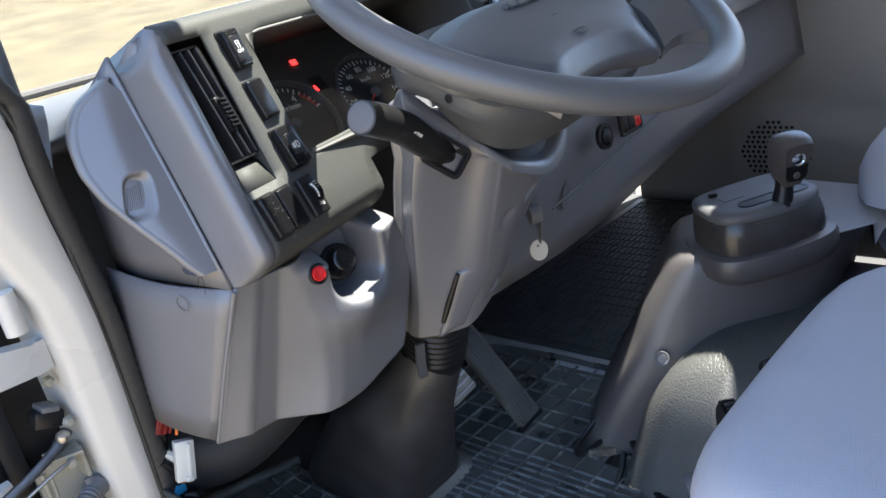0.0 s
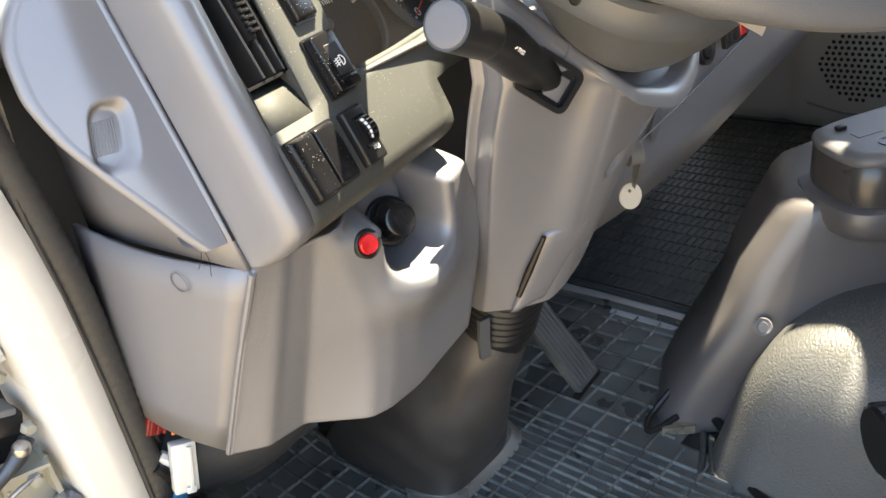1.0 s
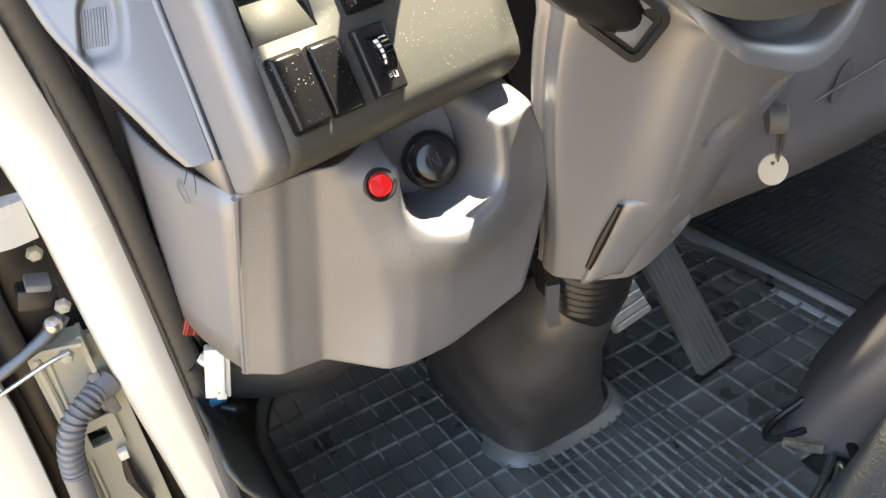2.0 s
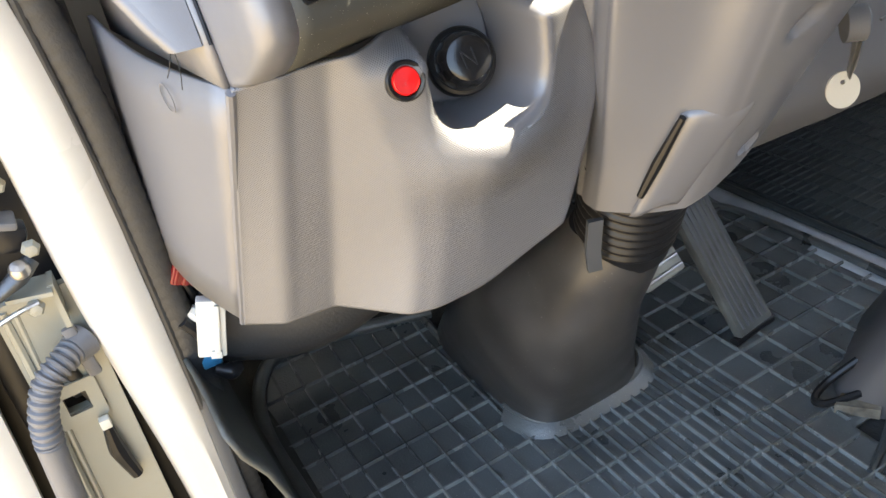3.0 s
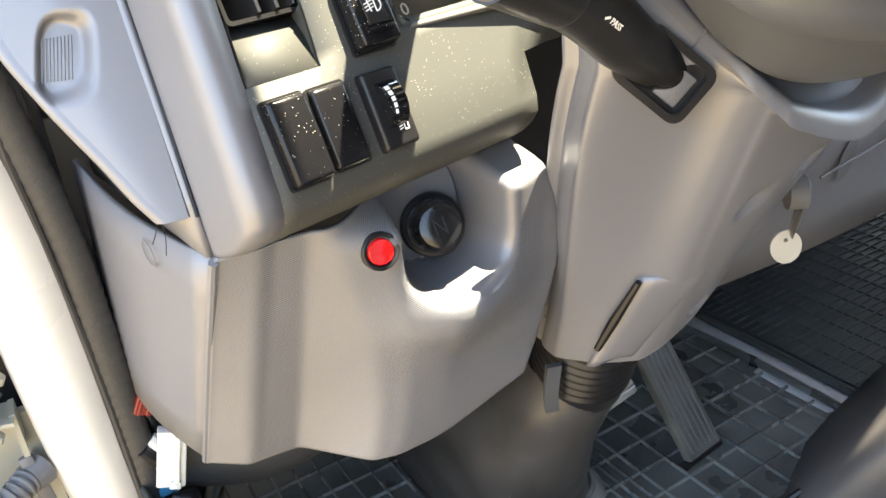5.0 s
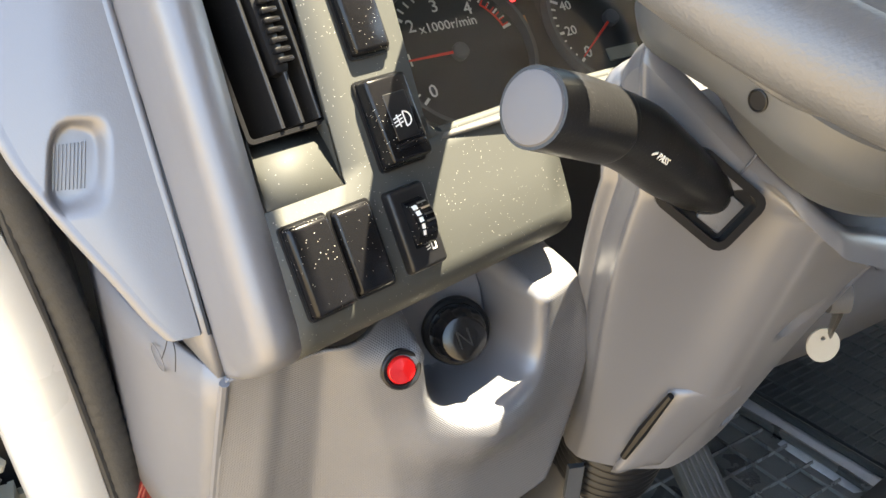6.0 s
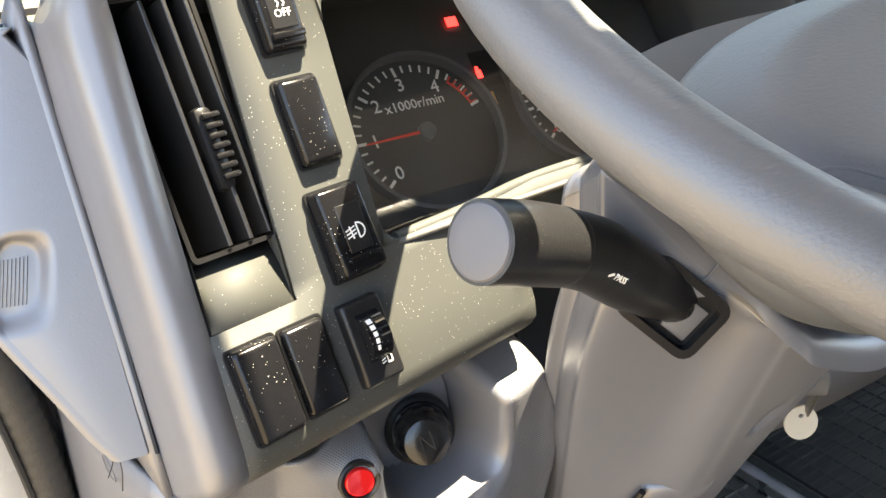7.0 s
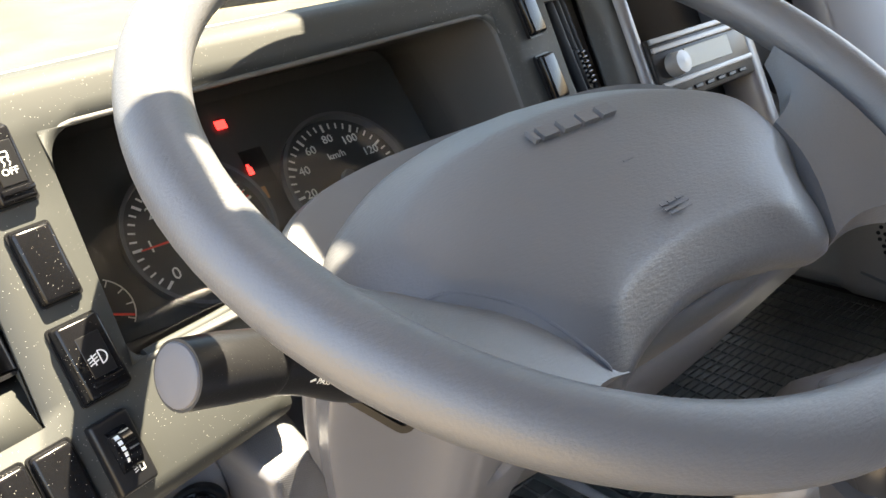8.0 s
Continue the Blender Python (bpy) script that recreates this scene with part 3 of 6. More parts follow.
GRIP = (-0.3525, 1.5375)


def pod_y(x, z):
    ridge = -0.338 - 0.016 * math.sin(math.pi * (z - 1.459) / 0.178)
    out = ridge - x
    fold = 0.5 * (out + math.sqrt(out * out + 0.00004))
    return edge_y(z) + 0.0034 + 0.12 * (-0.3228 - x) + 0.42 * fold


def grip(x, z):
    """Depth of the rounded grip recess in the pod: steep by the ribs, flaring out towards the panel."""
    u, v = (x - GRIP[0] - 0.32 * (z - GRIP[1])) / 0.0128, (z - GRIP[1]) / 0.0192
    d = (abs(u) ** 3.5 + abs(v) ** 3.5) ** (1 / 3.5)
    return 0.0075 * (1 - smoothstep(lerp(0.78, 0.50, smoothstep(-0.4, 0.8, u)), 1.06, d))


rows = []
for z in [1.459 + 0.178 * (0.5 - 0.5 * math.cos(math.pi * j / 170)) for j in range(171)]:
    xi, xo = -0.3228 + 0.022 * (z - 1.46) - 0.010 * smoothstep(1.610, 1.637, z) ** 2, bend(z, PZ, PX)
    xo = min(xo, xi - 0.004)
    row = [(xi + 0.001, edge_y(z) + 0.030, z), (xi + 0.0002, edge_y(z) + 0.014, z), (xi - 0.0006, edge_y(z) + 0.0066, z)]
    for i in range(101):
        x = lerp(xi - 0.002, xo + 0.006, i / 100)
        row.append((x, pod_y(x, z) + grip(x, z), z))
    y0 = pod_y(xo + 0.006, z)
    for i in range(1, 7):
        a = math.pi / 2 * i / 6
        row.append((xo + 0.006 - 0.006 * math.sin(a), y0 + 0.006 * (1 - math.cos(a)), z))
    row += [(xo + 0.001, y0 + 0.012, z), (xo + 0.006, y0 + 0.024, z), (xo + 0.016, y0 + 0.034, z)]
    rows.append(row)
cx = -0.345
rows.insert(0, [(lerp(x, -0.333, 0.1), max(y, edge_y(1.459) + 0.012), 1.4578) for x, y, z in rows[0]])
rows.insert(0, [(x, y + 0.02, 1.4575) for x, y, z in rows[0]])
rows.append([(x + 0.001, y + 0.005, 1.6375) for x, y, z in rows[-1]])
rows.append([(x + 0.001, y + 0.012, 1.630) for x, y, z in rows[-1]])
cap = part("end_pod", sheet(rows), GREY, dash, "smooth grey end pod with a ribbed grip recess")
for i in range(9):
    x = GRIP[0] - 0.0098 + 0.00155 * i
    part("grip_rib", tube([(x + 0.32 * dz, pod_y(x + 0.32 * dz, GRIP[1] + dz) + grip(x + 0.32 * dz, GRIP[1] + dz) - 0.0001, GRIP[1] + dz) for dz in (-0.0105, -0.004, 0.0025, 0.0085)], 0.0006, 6, 3), GREY, cap)
part("gap_line", tube([(-0.3213 + 0.022 * (z - 1.46), edge_y(z) + 0.0020, z) for z in (1.459, 1.50, 1.55, 1.60, 1.612)], 0.0011, 6, 4), BLACK, dash)

thread = thing("stray_thread", "thin dark loose threads at the dashboard end", "thread")
for pts in (((-0.336, 0.146, 1.459), (-0.3365, 0.143, 1.450), (-0.3385, 0.143, 1.440)), ((-0.337, 0.147, 1.459), (-0.3395, 0.146, 1.453), (-0.3425, 0.148, 1.446))):
    part("strand", tube(pts, 0.00025, 6, 5), BLACK, thread)

# lower flank of the end
rows = []
for t in np.linspace(0, 1, 7):
    f = Vector((-0.3205, 0.124, 1.4385)).lerp(Vector((-0.3355, 0.2165, 1.257)), t)
    k = Vector((-0.352, 0.300, 1.452)).lerp(Vector((-0.360, 0.318, 1.280)), t)
    rows.append([f.lerp(k, a) + Vector((-0.006 * math.sin(math.pi * a), 0, -0.004 * math.sin(math.pi * a) * (1 - t))) for a in np.linspace(0, 1, 9)])
flank = part("lower_flank", sheet(rows), GREY, dash, "grey lower end panel with a round clip mark")
thick(flank, 0.003)
part("clip_mark", frame_ring([(0.0085 * math.cos(a), 0.0085 * math.sin(a)) for a in np.linspace(0, 6.283, 24)[:-1]], [(0.0075 * math.cos(a), 0.0075 * math.sin(a)) for a in np.linspace(0, 6.283, 24)[:-1]], 0.0004), GREY, flank, m=axes((-0.3392, 0.190, 1.4235), (0.13, -1, 0), (0, -0.3, 1)))

# ---- knee panel ----
knee = thing("knee_panel", "grey knee panel with dotted texture and a scooped recess", "panel")
# plan of the panel's front at its upper and lower edge: corner, rib, hollow, ridge, belly
KNEE_TOP = ((-0.3205, 0.1245), (-0.2985, 0.1195), (-0.2915, 0.1215), (-0.272, 0.1195), (-0.262, 0.1125), (-0.24, 0.1045), (-0.20, 0.099), (-0.15, 0.106), (-0.12, 0.116), (-0.09, 0.120))
KNEE_LOW = ((-0.3355, 0.2165), (-0.3145, 0.192), (-0.306, 0.191), (-0.281, 0.187), (-0.249, 0.1425), (-0.233, 0.137), (-0.20, 0.135), (-0.16, 0.131), (-0.136, 0.128), (-0.09, 0.130))


def knee_plan(x, s):
    """How far ahead the panel's front lies at a place across it and a share s of its height."""
    xs = [lerp(p[0], q[0], s) for p, q in zip(KNEE_TOP, KNEE_LOW)]
    ys = [lerp(p[1], q[1], s ** (1.0 if i < 4 else 1.12)) for i, (p, q) in enumerate(zip(KNEE_TOP, KNEE_LOW))]
    swell = math.sin(math.pi * s ** 1.2)
    xs[4] += 0.013 * swell
    xs[5] = max(xs[5] + 0.012 * swell, xs[4] + 0.008)
    w = 0.0026
    return sum(along(x + k * w, xs, ys) * f for k, f in ((-1.5, 0.12), (-0.75, 0.22), (0, 0.32), (0.75, 0.22), (1.5, 0.12)))


def pit(x, z):
    """Rounded, slanting outline of the recess round the knob: 1 at its rim."""
    return (abs((x + 0.1885 - 0.07 * (1.42 - z)) / 0.0405) ** 3.2 + abs((z - 1.4140) / 0.0410) ** 3.2) ** (1 / 3.2)


def knee_pt(a, s):
    x = lerp(-0.3205 - 0.015 * s, -0.119 + 0.026 * math.sin(math.pi * s) - 0.009 * s, a)
    top = along(x, (-0.32, -0.28, -0.24, -0.185, -0.12), (0.125, 0.128, 0.131, 0.140, 0.153))
    z = lerp(1.4405 + 0.004 * smoothstep(0.2, 0.8, a), bend(x, (-0.335, -0.314, -0.235, -0.20, -0.136, -0.10), (1.257, 1.261, 1.262, 1.264, 1.288, 1.32)), s)
    y = knee_plan(x, s)
    y += (top - y) * (1 - smoothstep(0.0, 0.10, s)) * smoothstep(0.25, 0.45, a)
    y += 0.045 * smoothstep(0.93, 1.0, a) ** 2
    y -= 0.015 * math.exp(-((x + 0.190) / 0.040) ** 2 - ((z - 1.364) / 0.022) ** 2)
    d = pit(x, z)
    wall = 0.88 - 0.24 * smoothstep(-0.195, -0.155, x) - 0.10 * smoothstep(1.404, 1.382, z)
    y += (0.154 - y) * (1 - smoothstep(wall, 1.0, d))
    return (x, y, z)


rows = [[knee_pt(i / 160, j / 100) for i in range(161)] for j in range(101)]
skin = part("knee_skin", sheet(rows), TEXTURED, knee)
skin.data.materials.append(GREY)
for f in skin.data.polygons:
    if pit(f.center.x, f.center.z) < 1.0:
        f.material_index = 1
thick(skin, 0.003)
part("corner_bead", tube([(-0.3215, 0.1225, 1.438), (-0.3285, 0.170, 1.35), (-0.3365, 0.2165, 1.257)], 0.0026, 8), GREY, knee)

knob = thing("control_knob", "black round control knob with an arrow mark", "knob")
km = axes((-0.186, 0.1440, 1.4060), (1, -0.36, 0), (0, 0.42, 1))
part("knob_base", lathe([(0.0, -0.009), (0.0195, -0.009), (0.0195, 0.004), (0.0185, 0.0062), (0.0165, 0.0070), (0.0160, 0.0090), (0.0, 0.0090)], 48), BLACK, knob, m=km)
rings = []
for r, h in ((0.0150, 0.0085), (0.0158, 0.010), (0.0152, 0.017), (0.0140, 0.022), (0.0132, 0.0232), (0.0127, 0.029), (0.0118, 0.0312), (0.0100, 0.0318), (0.004, 0.0315)):
    notch = 0.075 if 0.009 < h < 0.030 else 0.0
    rings.append([((r * (1 - notch * (i % 9 < 3))) * math.cos(2 * math.pi * i / 72), (r * (1 - notch * (i % 9 < 3))) * math.sin(2 * math.pi * i / 72), h) for i in range(72)])
part("knob_cap", loft(rings), GLOSSY, knob, m=km)
part("knob_mark", merged(bar(0.0007, 0.010, 0.0003, -0.003, 0), bar(0.0007, 0.010, 0.0003, 0.003, 0), bar(0.0007, 0.0115, 0.0003, 0, 0, 0.54)), BLACK, knob, m=km @ Matrix.Translation((0, 0, 0.0317)) @ Matrix.Rotation(0.2, 4, "Z"))

red = thing("red_push_switch", "round red push switch in a black bezel", "switch")
rm = axes((-0.2395, 0.1068, 1.4215), (1, -0.13, 0), (0, 0.22, 1))
part("bezel", lathe([(0.0, -0.004), (0.0105, -0.004), (0.0105, 0.0022), (0.0095, 0.003), (0.008, 0.0025), (0.0076, 0.001), (0.0, 0.001)], 36), BLACK, red, m=rm)
part("red_button", lathe([(0.0, 0.0), (0.0074, 0.0), (0.0074, 0.0028), (0.0066, 0.0038), (0.004, 0.0034), (0.0, 0.003)], 36), RED, red, m=rm)

# ---- air vent ----


def vent(x, z, w, h):
    v = thing("air_vent", "black upright air vent with a ribbed thumb tab", "air vent", "dashboard air vents")
    m = on_face(x, z)
    part("vent_well", frame_ring(rounded(w, h, 0.003, 3), rounded(w - 0.004, h - 0.004, 0.002, 3), 0.05), BLACK, v, m=m @ Matrix.Translation((0, 0, -0.056)))
    part("vent_back", moved(rbox(w, h, 0.003, 0), Matrix.Translation((0, 0, -0.058))), BLACK, v, m=m)
    for i, k in enumerate((0.37, 0.61, 0.84)):
        xx = -w / 2 + w * k
        part("slat", prism(rounded(0.0022, 0.030, 0.0010, 3), h - 0.006, 0), SLAT, v, m=m @ Matrix.Translation((xx, h / 2 - 0.003, -0.019)) @ Matrix.Rotation(radians(90), 4, "X") @ Matrix.Rotation(radians(-10), 4, "Z"))
        if i == 1:
            tab = part("thumb_tab", moved(rbox(0.0085, 0.036, 0.010, 0.003), Matrix.Translation((xx + 0.001, -0.012, -0.0130))), BLACK, v, m=m)
            for q in range(7):
                part("tab_rib", moved(rbox(0.0082, 0.0028, 0.0046, 0.0012), Matrix.Translation((xx + 0.0025, 0.001 - 0.0043 * q, -0.0040))), GLOSSY, tab, m=m)
    return v


vent(-0.2745, 1.600, 0.041, 0.110)
vent(0.225, 1.60, 0.038, 0.105)
# sloping ledge under the vent
led = thing("vent_ledge", "sloping grey ledge under the air vent", "trim")
a, b = Vector(panel_pt(-0.2935, 1.5235)), Vector(panel_pt(-0.2555, 1.5225))
rows = [[a, b], [a + Vector((0, 0.013, 0.014)), b + Vector((0, 0.013, 0.014))], [a + Vector((0, 0.024, 0.021)), b + Vector((0, 0.024, 0.021))]]
thick(part("ledge_skin", sheet(rows), FACE, led), 0.002)
for p in (a, b):
    part("ledge_cheek", sheet([[p, p + Vector((0, 0.013, 0.014)), p + Vector((0, 0.024, 0.021))], [p + Vector((0, 0.001, 0.001)), p + Vector((0, 0.010, 0.024)), p + Vector((0, 0.012, 0.028))]]), FACE, led)

# ---- switches ----


def rocker(x, z, w=0.0225, h=0.0405, icon="", tall=0.0085, tilt=0.0):
    s = thing("rocker_switch", {"fog": "black rocker switch with a white lamp symbol", "skid": "black rocker switch with a white vehicle symbol", "": "blank black switch cover speckled with dust"}[icon], "switch", "dashboard switches")
    m = on_face(x, z)
    part("collar", frame_ring(rounded(w, h, 0.0022, 4), rounded(w - 0.002, h - 0.002, 0.0016, 4), 0.0024), BLACK, s, m=m @ Matrix.Translation((0, 0, -0.0005)))
    if icon:
        part("rocker_body", moved(rbox(w - 0.0015, h - 0.0015, tall, 0.0018, 3, 0.0012), Matrix.Translation((0, 0, -0.001)) @ Matrix.Rotation(radians(tilt), 4, "X")), GLOSS, s, m=m)
        t = m @ Matrix.Rotation(radians(tilt), 4, "X") @ Matrix.Translation((0.0008, 0.0005, tall - 0.0012))
        win = part("symbol_window", moved(rbox(0.0125, 0.0215, 0.0006, 0.0003, 1), Matrix.Translation((0, 0, 0))), BLACK, s, m=t)
        part("finger_step", moved(rbox(0.0165, 0.0030, 0.0016, 0.0006), Matrix.Translation((0, -0.0135, -0.0002))), GLOSS, s, m=t)
        if icon == "fog":
            bits = [bar(0.0052, 0.0006, 0.0004, -0.0028, y, 0.25) for y in (-0.0016, 0.0, 0.0016)] + [bar(0.0006, 0.0058, 0.0004, -0.0026, -0.0002, 0.1)]
            arc = [(0.0036 * math.cos(q), 0.0034 * math.sin(q)) for q in np.linspace(-1.57, 1.57, 11)]
            bits += [bar(0.0013, 0.0006, 0.0004, (p[0] + q[0]) / 2 + 0.0008, (p[1] + q[1]) / 2, math.atan2(q[1] - p[1], q[0] - p[0])) for p, q in zip(arc, arc[1:])] + [bar(0.0006, 0.0066, 0.0004, 0.0008, 0)]
        else:
            bits = [moved(frame_ring(rounded(0.0046, 0.0030, 0.0006, 2), rounded(0.0036, 0.0020, 0.0004, 2), 0.0004), Matrix.Translation((0, 0.0062, 0))), bar(0.0010, 0.0008, 0.0004, -0.0016, 0.0042), bar(0.0010, 0.0008, 0.0004, 0.0016, 0.0042)]
            bits += [bar(0.0005, 0.0018, 0.0004, x, y, t) for x in (-0.0014, 0.0014) for y, t in ((0.0026, 0.6), (0.0012, -0.6))] + [text_mesh("OFF", 0.0048, Matrix.Translation((0, -0.0024, 0)))]
        part("symbol", moved(merged(*bits), Matrix.Translation((0, -0.002, 0.0005))), INK, win, m=t)
    else:
        part("cover", moved(rbox(w - 0.0012, h - 0.0012, tall, 0.0022, 3, 0.0010), Matrix.Translation((0, 0, -0.001))), GLOSS, s, m=m)
    return s


rocker(-0.2285, 1.6355, icon="skid", tilt=4, tall=0.0095)
rocker(-0.2265, 1.5885, tall=0.0075)
rocker(-0.2245, 1.5415, 0.0265, 0.0425, icon="fog", tilt=-3, tall=0.0115)
rocker(-0.2795, 1.4965, 0.0235, 0.0425, tall=0.0085)
rocker(-0.2562, 1.4965, 0.0222, 0.0410, tall=0.0065)
rocker(0.182, 1.64, 0.022, 0.040)
rocker(0.182, 1.590, 0.022, 0.040)
lev = thing("level_switch", "black headlamp levelling thumbwheel switch", "switch", "dashboard switches")
m = on_face(-0.2272, 1.4960)
part("lever_body", moved(rbox(0.0225, 0.0400, 0.007, 0.002, 3, 0.0008), Matrix.Translation((0, 0, -0.001))), BLACK, lev, m=m)
wheelbit = part("thumbwheel", moved(lathe([(0.0, -0.0055), (0.0125, -0.0055), (0.0125, 0.0055), (0.0, 0.0055)], 36), Matrix.Translation((0.0, 0.002, 0.0005)) @ Matrix.Rotation(radians(90), 4, "Y")), GLOSS, lev, m=m)
part("wheel_notch", merged(*[moved(bar(0.0052, 0.0009, 0.0006, 0.0024, 0), Matrix.Translation((0, 0.002 + 0.0127 * math.sin(q), 0.0005 + 0.0127 * math.cos(q))) @ Matrix.Rotation(-q, 4, "X")) for q in (0.72, 0.48, 0.24, 0.0)]), CHROME, wheelbit, m=m)
part("level_mark", merged(*[moved(bar(0.0024 - 0.0003 * i, 0.0022, 0.0006, -0.0026, 0), Matrix.Translation((0, 0.002 + 0.0127 * math.sin(q), 0.0005 + 0.0127 * math.cos(q))) @ Matrix.Rotation(-q, 4, "X")) for i, q in enumerate((0.6, 0.36, 0.12, -0.12, -0.36))]), INK, wheelbit, m=m)
part("lamp_symbol", merged(*[bar(0.0022, 0.0005, 0.0003, -0.002, y, 0.2) for y in (-0.001, 0.0003, 0.0016)], bar(0.0005, 0.004, 0.0003, 0.0002, 0), bar(0.0005, 0.0038, 0.0003, 0.0024, 0), bar(0.0022, 0.0005, 0.0003, 0.0012, 0.0018), bar(0.0022, 0.0005, 0.0003, 0.0012, -0.0018)), INK, lev, m=m @ Matrix.Translation((0.003, -0.010, 0.0062)))

# ---- instruments ----
cluster = thing("instrument_cluster", "instrument cluster with round dials and red warning lamps", "instrument cluster")
part("backplate", moved(rbox(0.40, 0.20, 0.004, 0), Matrix.Translation((0, 0.02, -0.010))), DIALFACE, cluster, m=on_dial(-0.02, 1.545))
# tunnel between the panel's opening and the dials
L0, L1, H0, H1 = -0.204, 0.145, 1.530, 1.645
deep = lambda x, z: (x, dial_y(z) - 0.004, z)


def arch(x0, x1, z0, z1, low, high):
    """A rectangle with rounded corners, from its lower left corner on."""
    out = []
    for cx, cz, r, start in ((x0 + low, z0 + low, low, 180), (x1 - low, z0 + low, low, 270), (x1 - high, z1 - high, high, 0), (x0 + high, z1 - high, high, 90)):
        out += [(cx + r * math.cos(radians(start + a)), cz + r * math.sin(radians(start + a))) for a in (0, 15, 30, 45, 60, 75, 90)]
    return out


mouth = arch(L0, L1, H0, H1, 0.009, 0.018)
inner = arch(-0.195, 0.140, 1.474, 1.612, 0.008, 0.014)
rows = [[Vector((x, face_y(x, z), z)).lerp(Vector(deep(*q)), t) for (x, z), q in zip(mouth + mouth[:1], inner + inner[:1])] for t in (0.0, 0.04, 0.5, 1.0)]
thick(part("hood_tunnel", sheet(rows), HOOD, cluster, "dark hood round the dials"), 0.003)
for cx, cz, sx, sz in ((L0, H1, 1, -1), (L1, H1, -1, -1), (L0, H0, 1, 1), (L1, H0, -1, 1)):
    R = 0.018 if sz < 0 else 0.009
    fan = [(cx - 0.001 * sx, cz - 0.001 * sz)] + [(cx + sx * R * (1 - math.sin(a)), cz + sz * R * (1 - math.cos(a))) for a in np.linspace(0, math.pi / 2, 9)]
    bm = bmesh.new()
    bm.faces.new([bm.verts.new((x, face_y(x, z) + 0.0006, z)) for x, z in fan])
    bmesh.ops.recalc_face_normals(bm, faces=bm.faces)
    thick(part("mouth_corner", bm, FACE, dash), 0.003, 0.0)
lip = tube([(x, face_y(x, 1.53) + 0.0040, 1.5285) for x in (-0.196, -0.15, -0.1, -0.05, 0.0, 0.05, 0.1, 0.138)], 0.0035, 10, 4)
part("lower_lip", lip, FACE, cluster)


def dial(x, z, r, name, label, first, last, spots, big, small, unit, needle, unit_size=0.0068):
    d = part(name, lathe([(0.0, -0.008), (r, -0.008), (r, -0.006), (0.0, -0.006)], 56), DIALFACE, cluster, label, m=on_dial(x, z))
    m = on_dial(x, z, -0.0055)
    part("dial_ring", frame_ring([((r + 0.003) * math.cos(a), (r + 0.003) * math.sin(a)) for a in np.linspace(0, 6.2832, 49)[:-1]], [(r * math.cos(a), r * math.sin(a)) for a in np.linspace(0, 6.2832, 49)[:-1]], 0.012), DARK, d, m=on_dial(x, z, -0.009))
    marks = []
    n = big * small
    for i in range(n + 1):
        a = radians(lerp(first, last, i / n))
        major = i % small == 0
        ln = 0.0072 if major else 0.0052
        rr = r * 0.93 - ln / 2
        marks.append(bar(ln, 0.0021 if major else 0.0014, 0.0004, rr * math.cos(a), rr * math.sin(a), a))
    part("scale_marks", merged(*marks), INK, d, m=m)
    for i, word in enumerate(spots):
        if word:
            a = radians(lerp(first, last, i / (len(spots) - 1)))
            part("numeral", text_mesh(word, 0.0135 if len(word) < 2 else 0.0105, Matrix.Translation((r * 0.68 * math.cos(a), r * 0.68 * math.sin(a), 0))), INK, d, m=m)
    if unit:
        part("unit", text_mesh(unit, unit_size, Matrix.Translation((0.001, r * 0.40, 0))), INK, d, m=m)
    a = radians(needle)
    nd = part("needle", moved(prism([(-0.002, -0.0011), (r * 0.84, -0.0005), (r * 0.84, 0.0005), (-0.002, 0.0011)], 0.0009), Matrix.Rotation(a, 4, "Z") @ Matrix.Translation((0, 0, 0.0035))), NEEDLE, d, m=m)
    part("needle_hub", lathe([(0.0, 0), (0.0062, 0), (0.0062, 0.005), (0.005, 0.0062), (0.0, 0.0062)], 24), DARK, d, m=m)
    return d


tach = dial(-0.086, 1.526, 0.0555, "rev_counter", "black rev counter with white figures", 218, 16, ["0", "1", "2", "3", "4", ""], 5, 5, "x1000r/min", 180, 0.0100)
arc = []
for i in range(6):
    a0 = radians(lerp(46, 18, i / 5))
    arc.append(bar(0.0058, 0.0011, 0.0005, 0.0475 * math.cos(a0), 0.0475 * math.sin(a0), a0))
    if i < 5:
        a1 = radians(lerp(46, 18, (i + 0.5) / 5))
        arc.append(bar(0.0014, 0.0056, 0.0005, 0.0452 * math.cos(a1), 0.0452 * math.sin(a1), a1))
part("red_zone", merged(*arc), NEEDLE, tach, m=on_dial(-0.086, 1.526, -0.0052))
dial(0.050, 1.528, 0.0555, "speedometer", "black speedometer with white figures", 216, -36, ["0", "20", "40", "60", "80", "100", "120", "140", "160"], 8, 4, "km/h", 214, 0.0085)
part("odometer", moved(rbox(0.030, 0.010, 0.001, 0), Matrix.Translation((0.0, -0.028, -0.005))), LCD, cluster, m=on_dial(0.050, 1.528))
fuel = part("fuel_gauge", lathe([(0.0, -0.008), (0.028, -0.008), (0.028, -0.006), (0.0, -0.006)], 40), DIALFACE, cluster, "small gauge with a white arc", m=on_dial(-0.176, 1.502))
arc = [bar(0.0052, 0.0009, 0.0004, 0.024 * math.cos(a), 0.024 * math.sin(a), a + 1.5708) for a in np.linspace(-0.55, 0.95, 10)] + [bar(0.005, 0.0009, 0.0004, 0.0215 * math.cos(a), 0.0215 * math.sin(a), a) for a in (-0.55, -0.05, 0.45, 0.95)]
part("gauge_arc", merged(*arc), INK, fuel, m=on_dial(-0.176, 1.502, -0.0055))
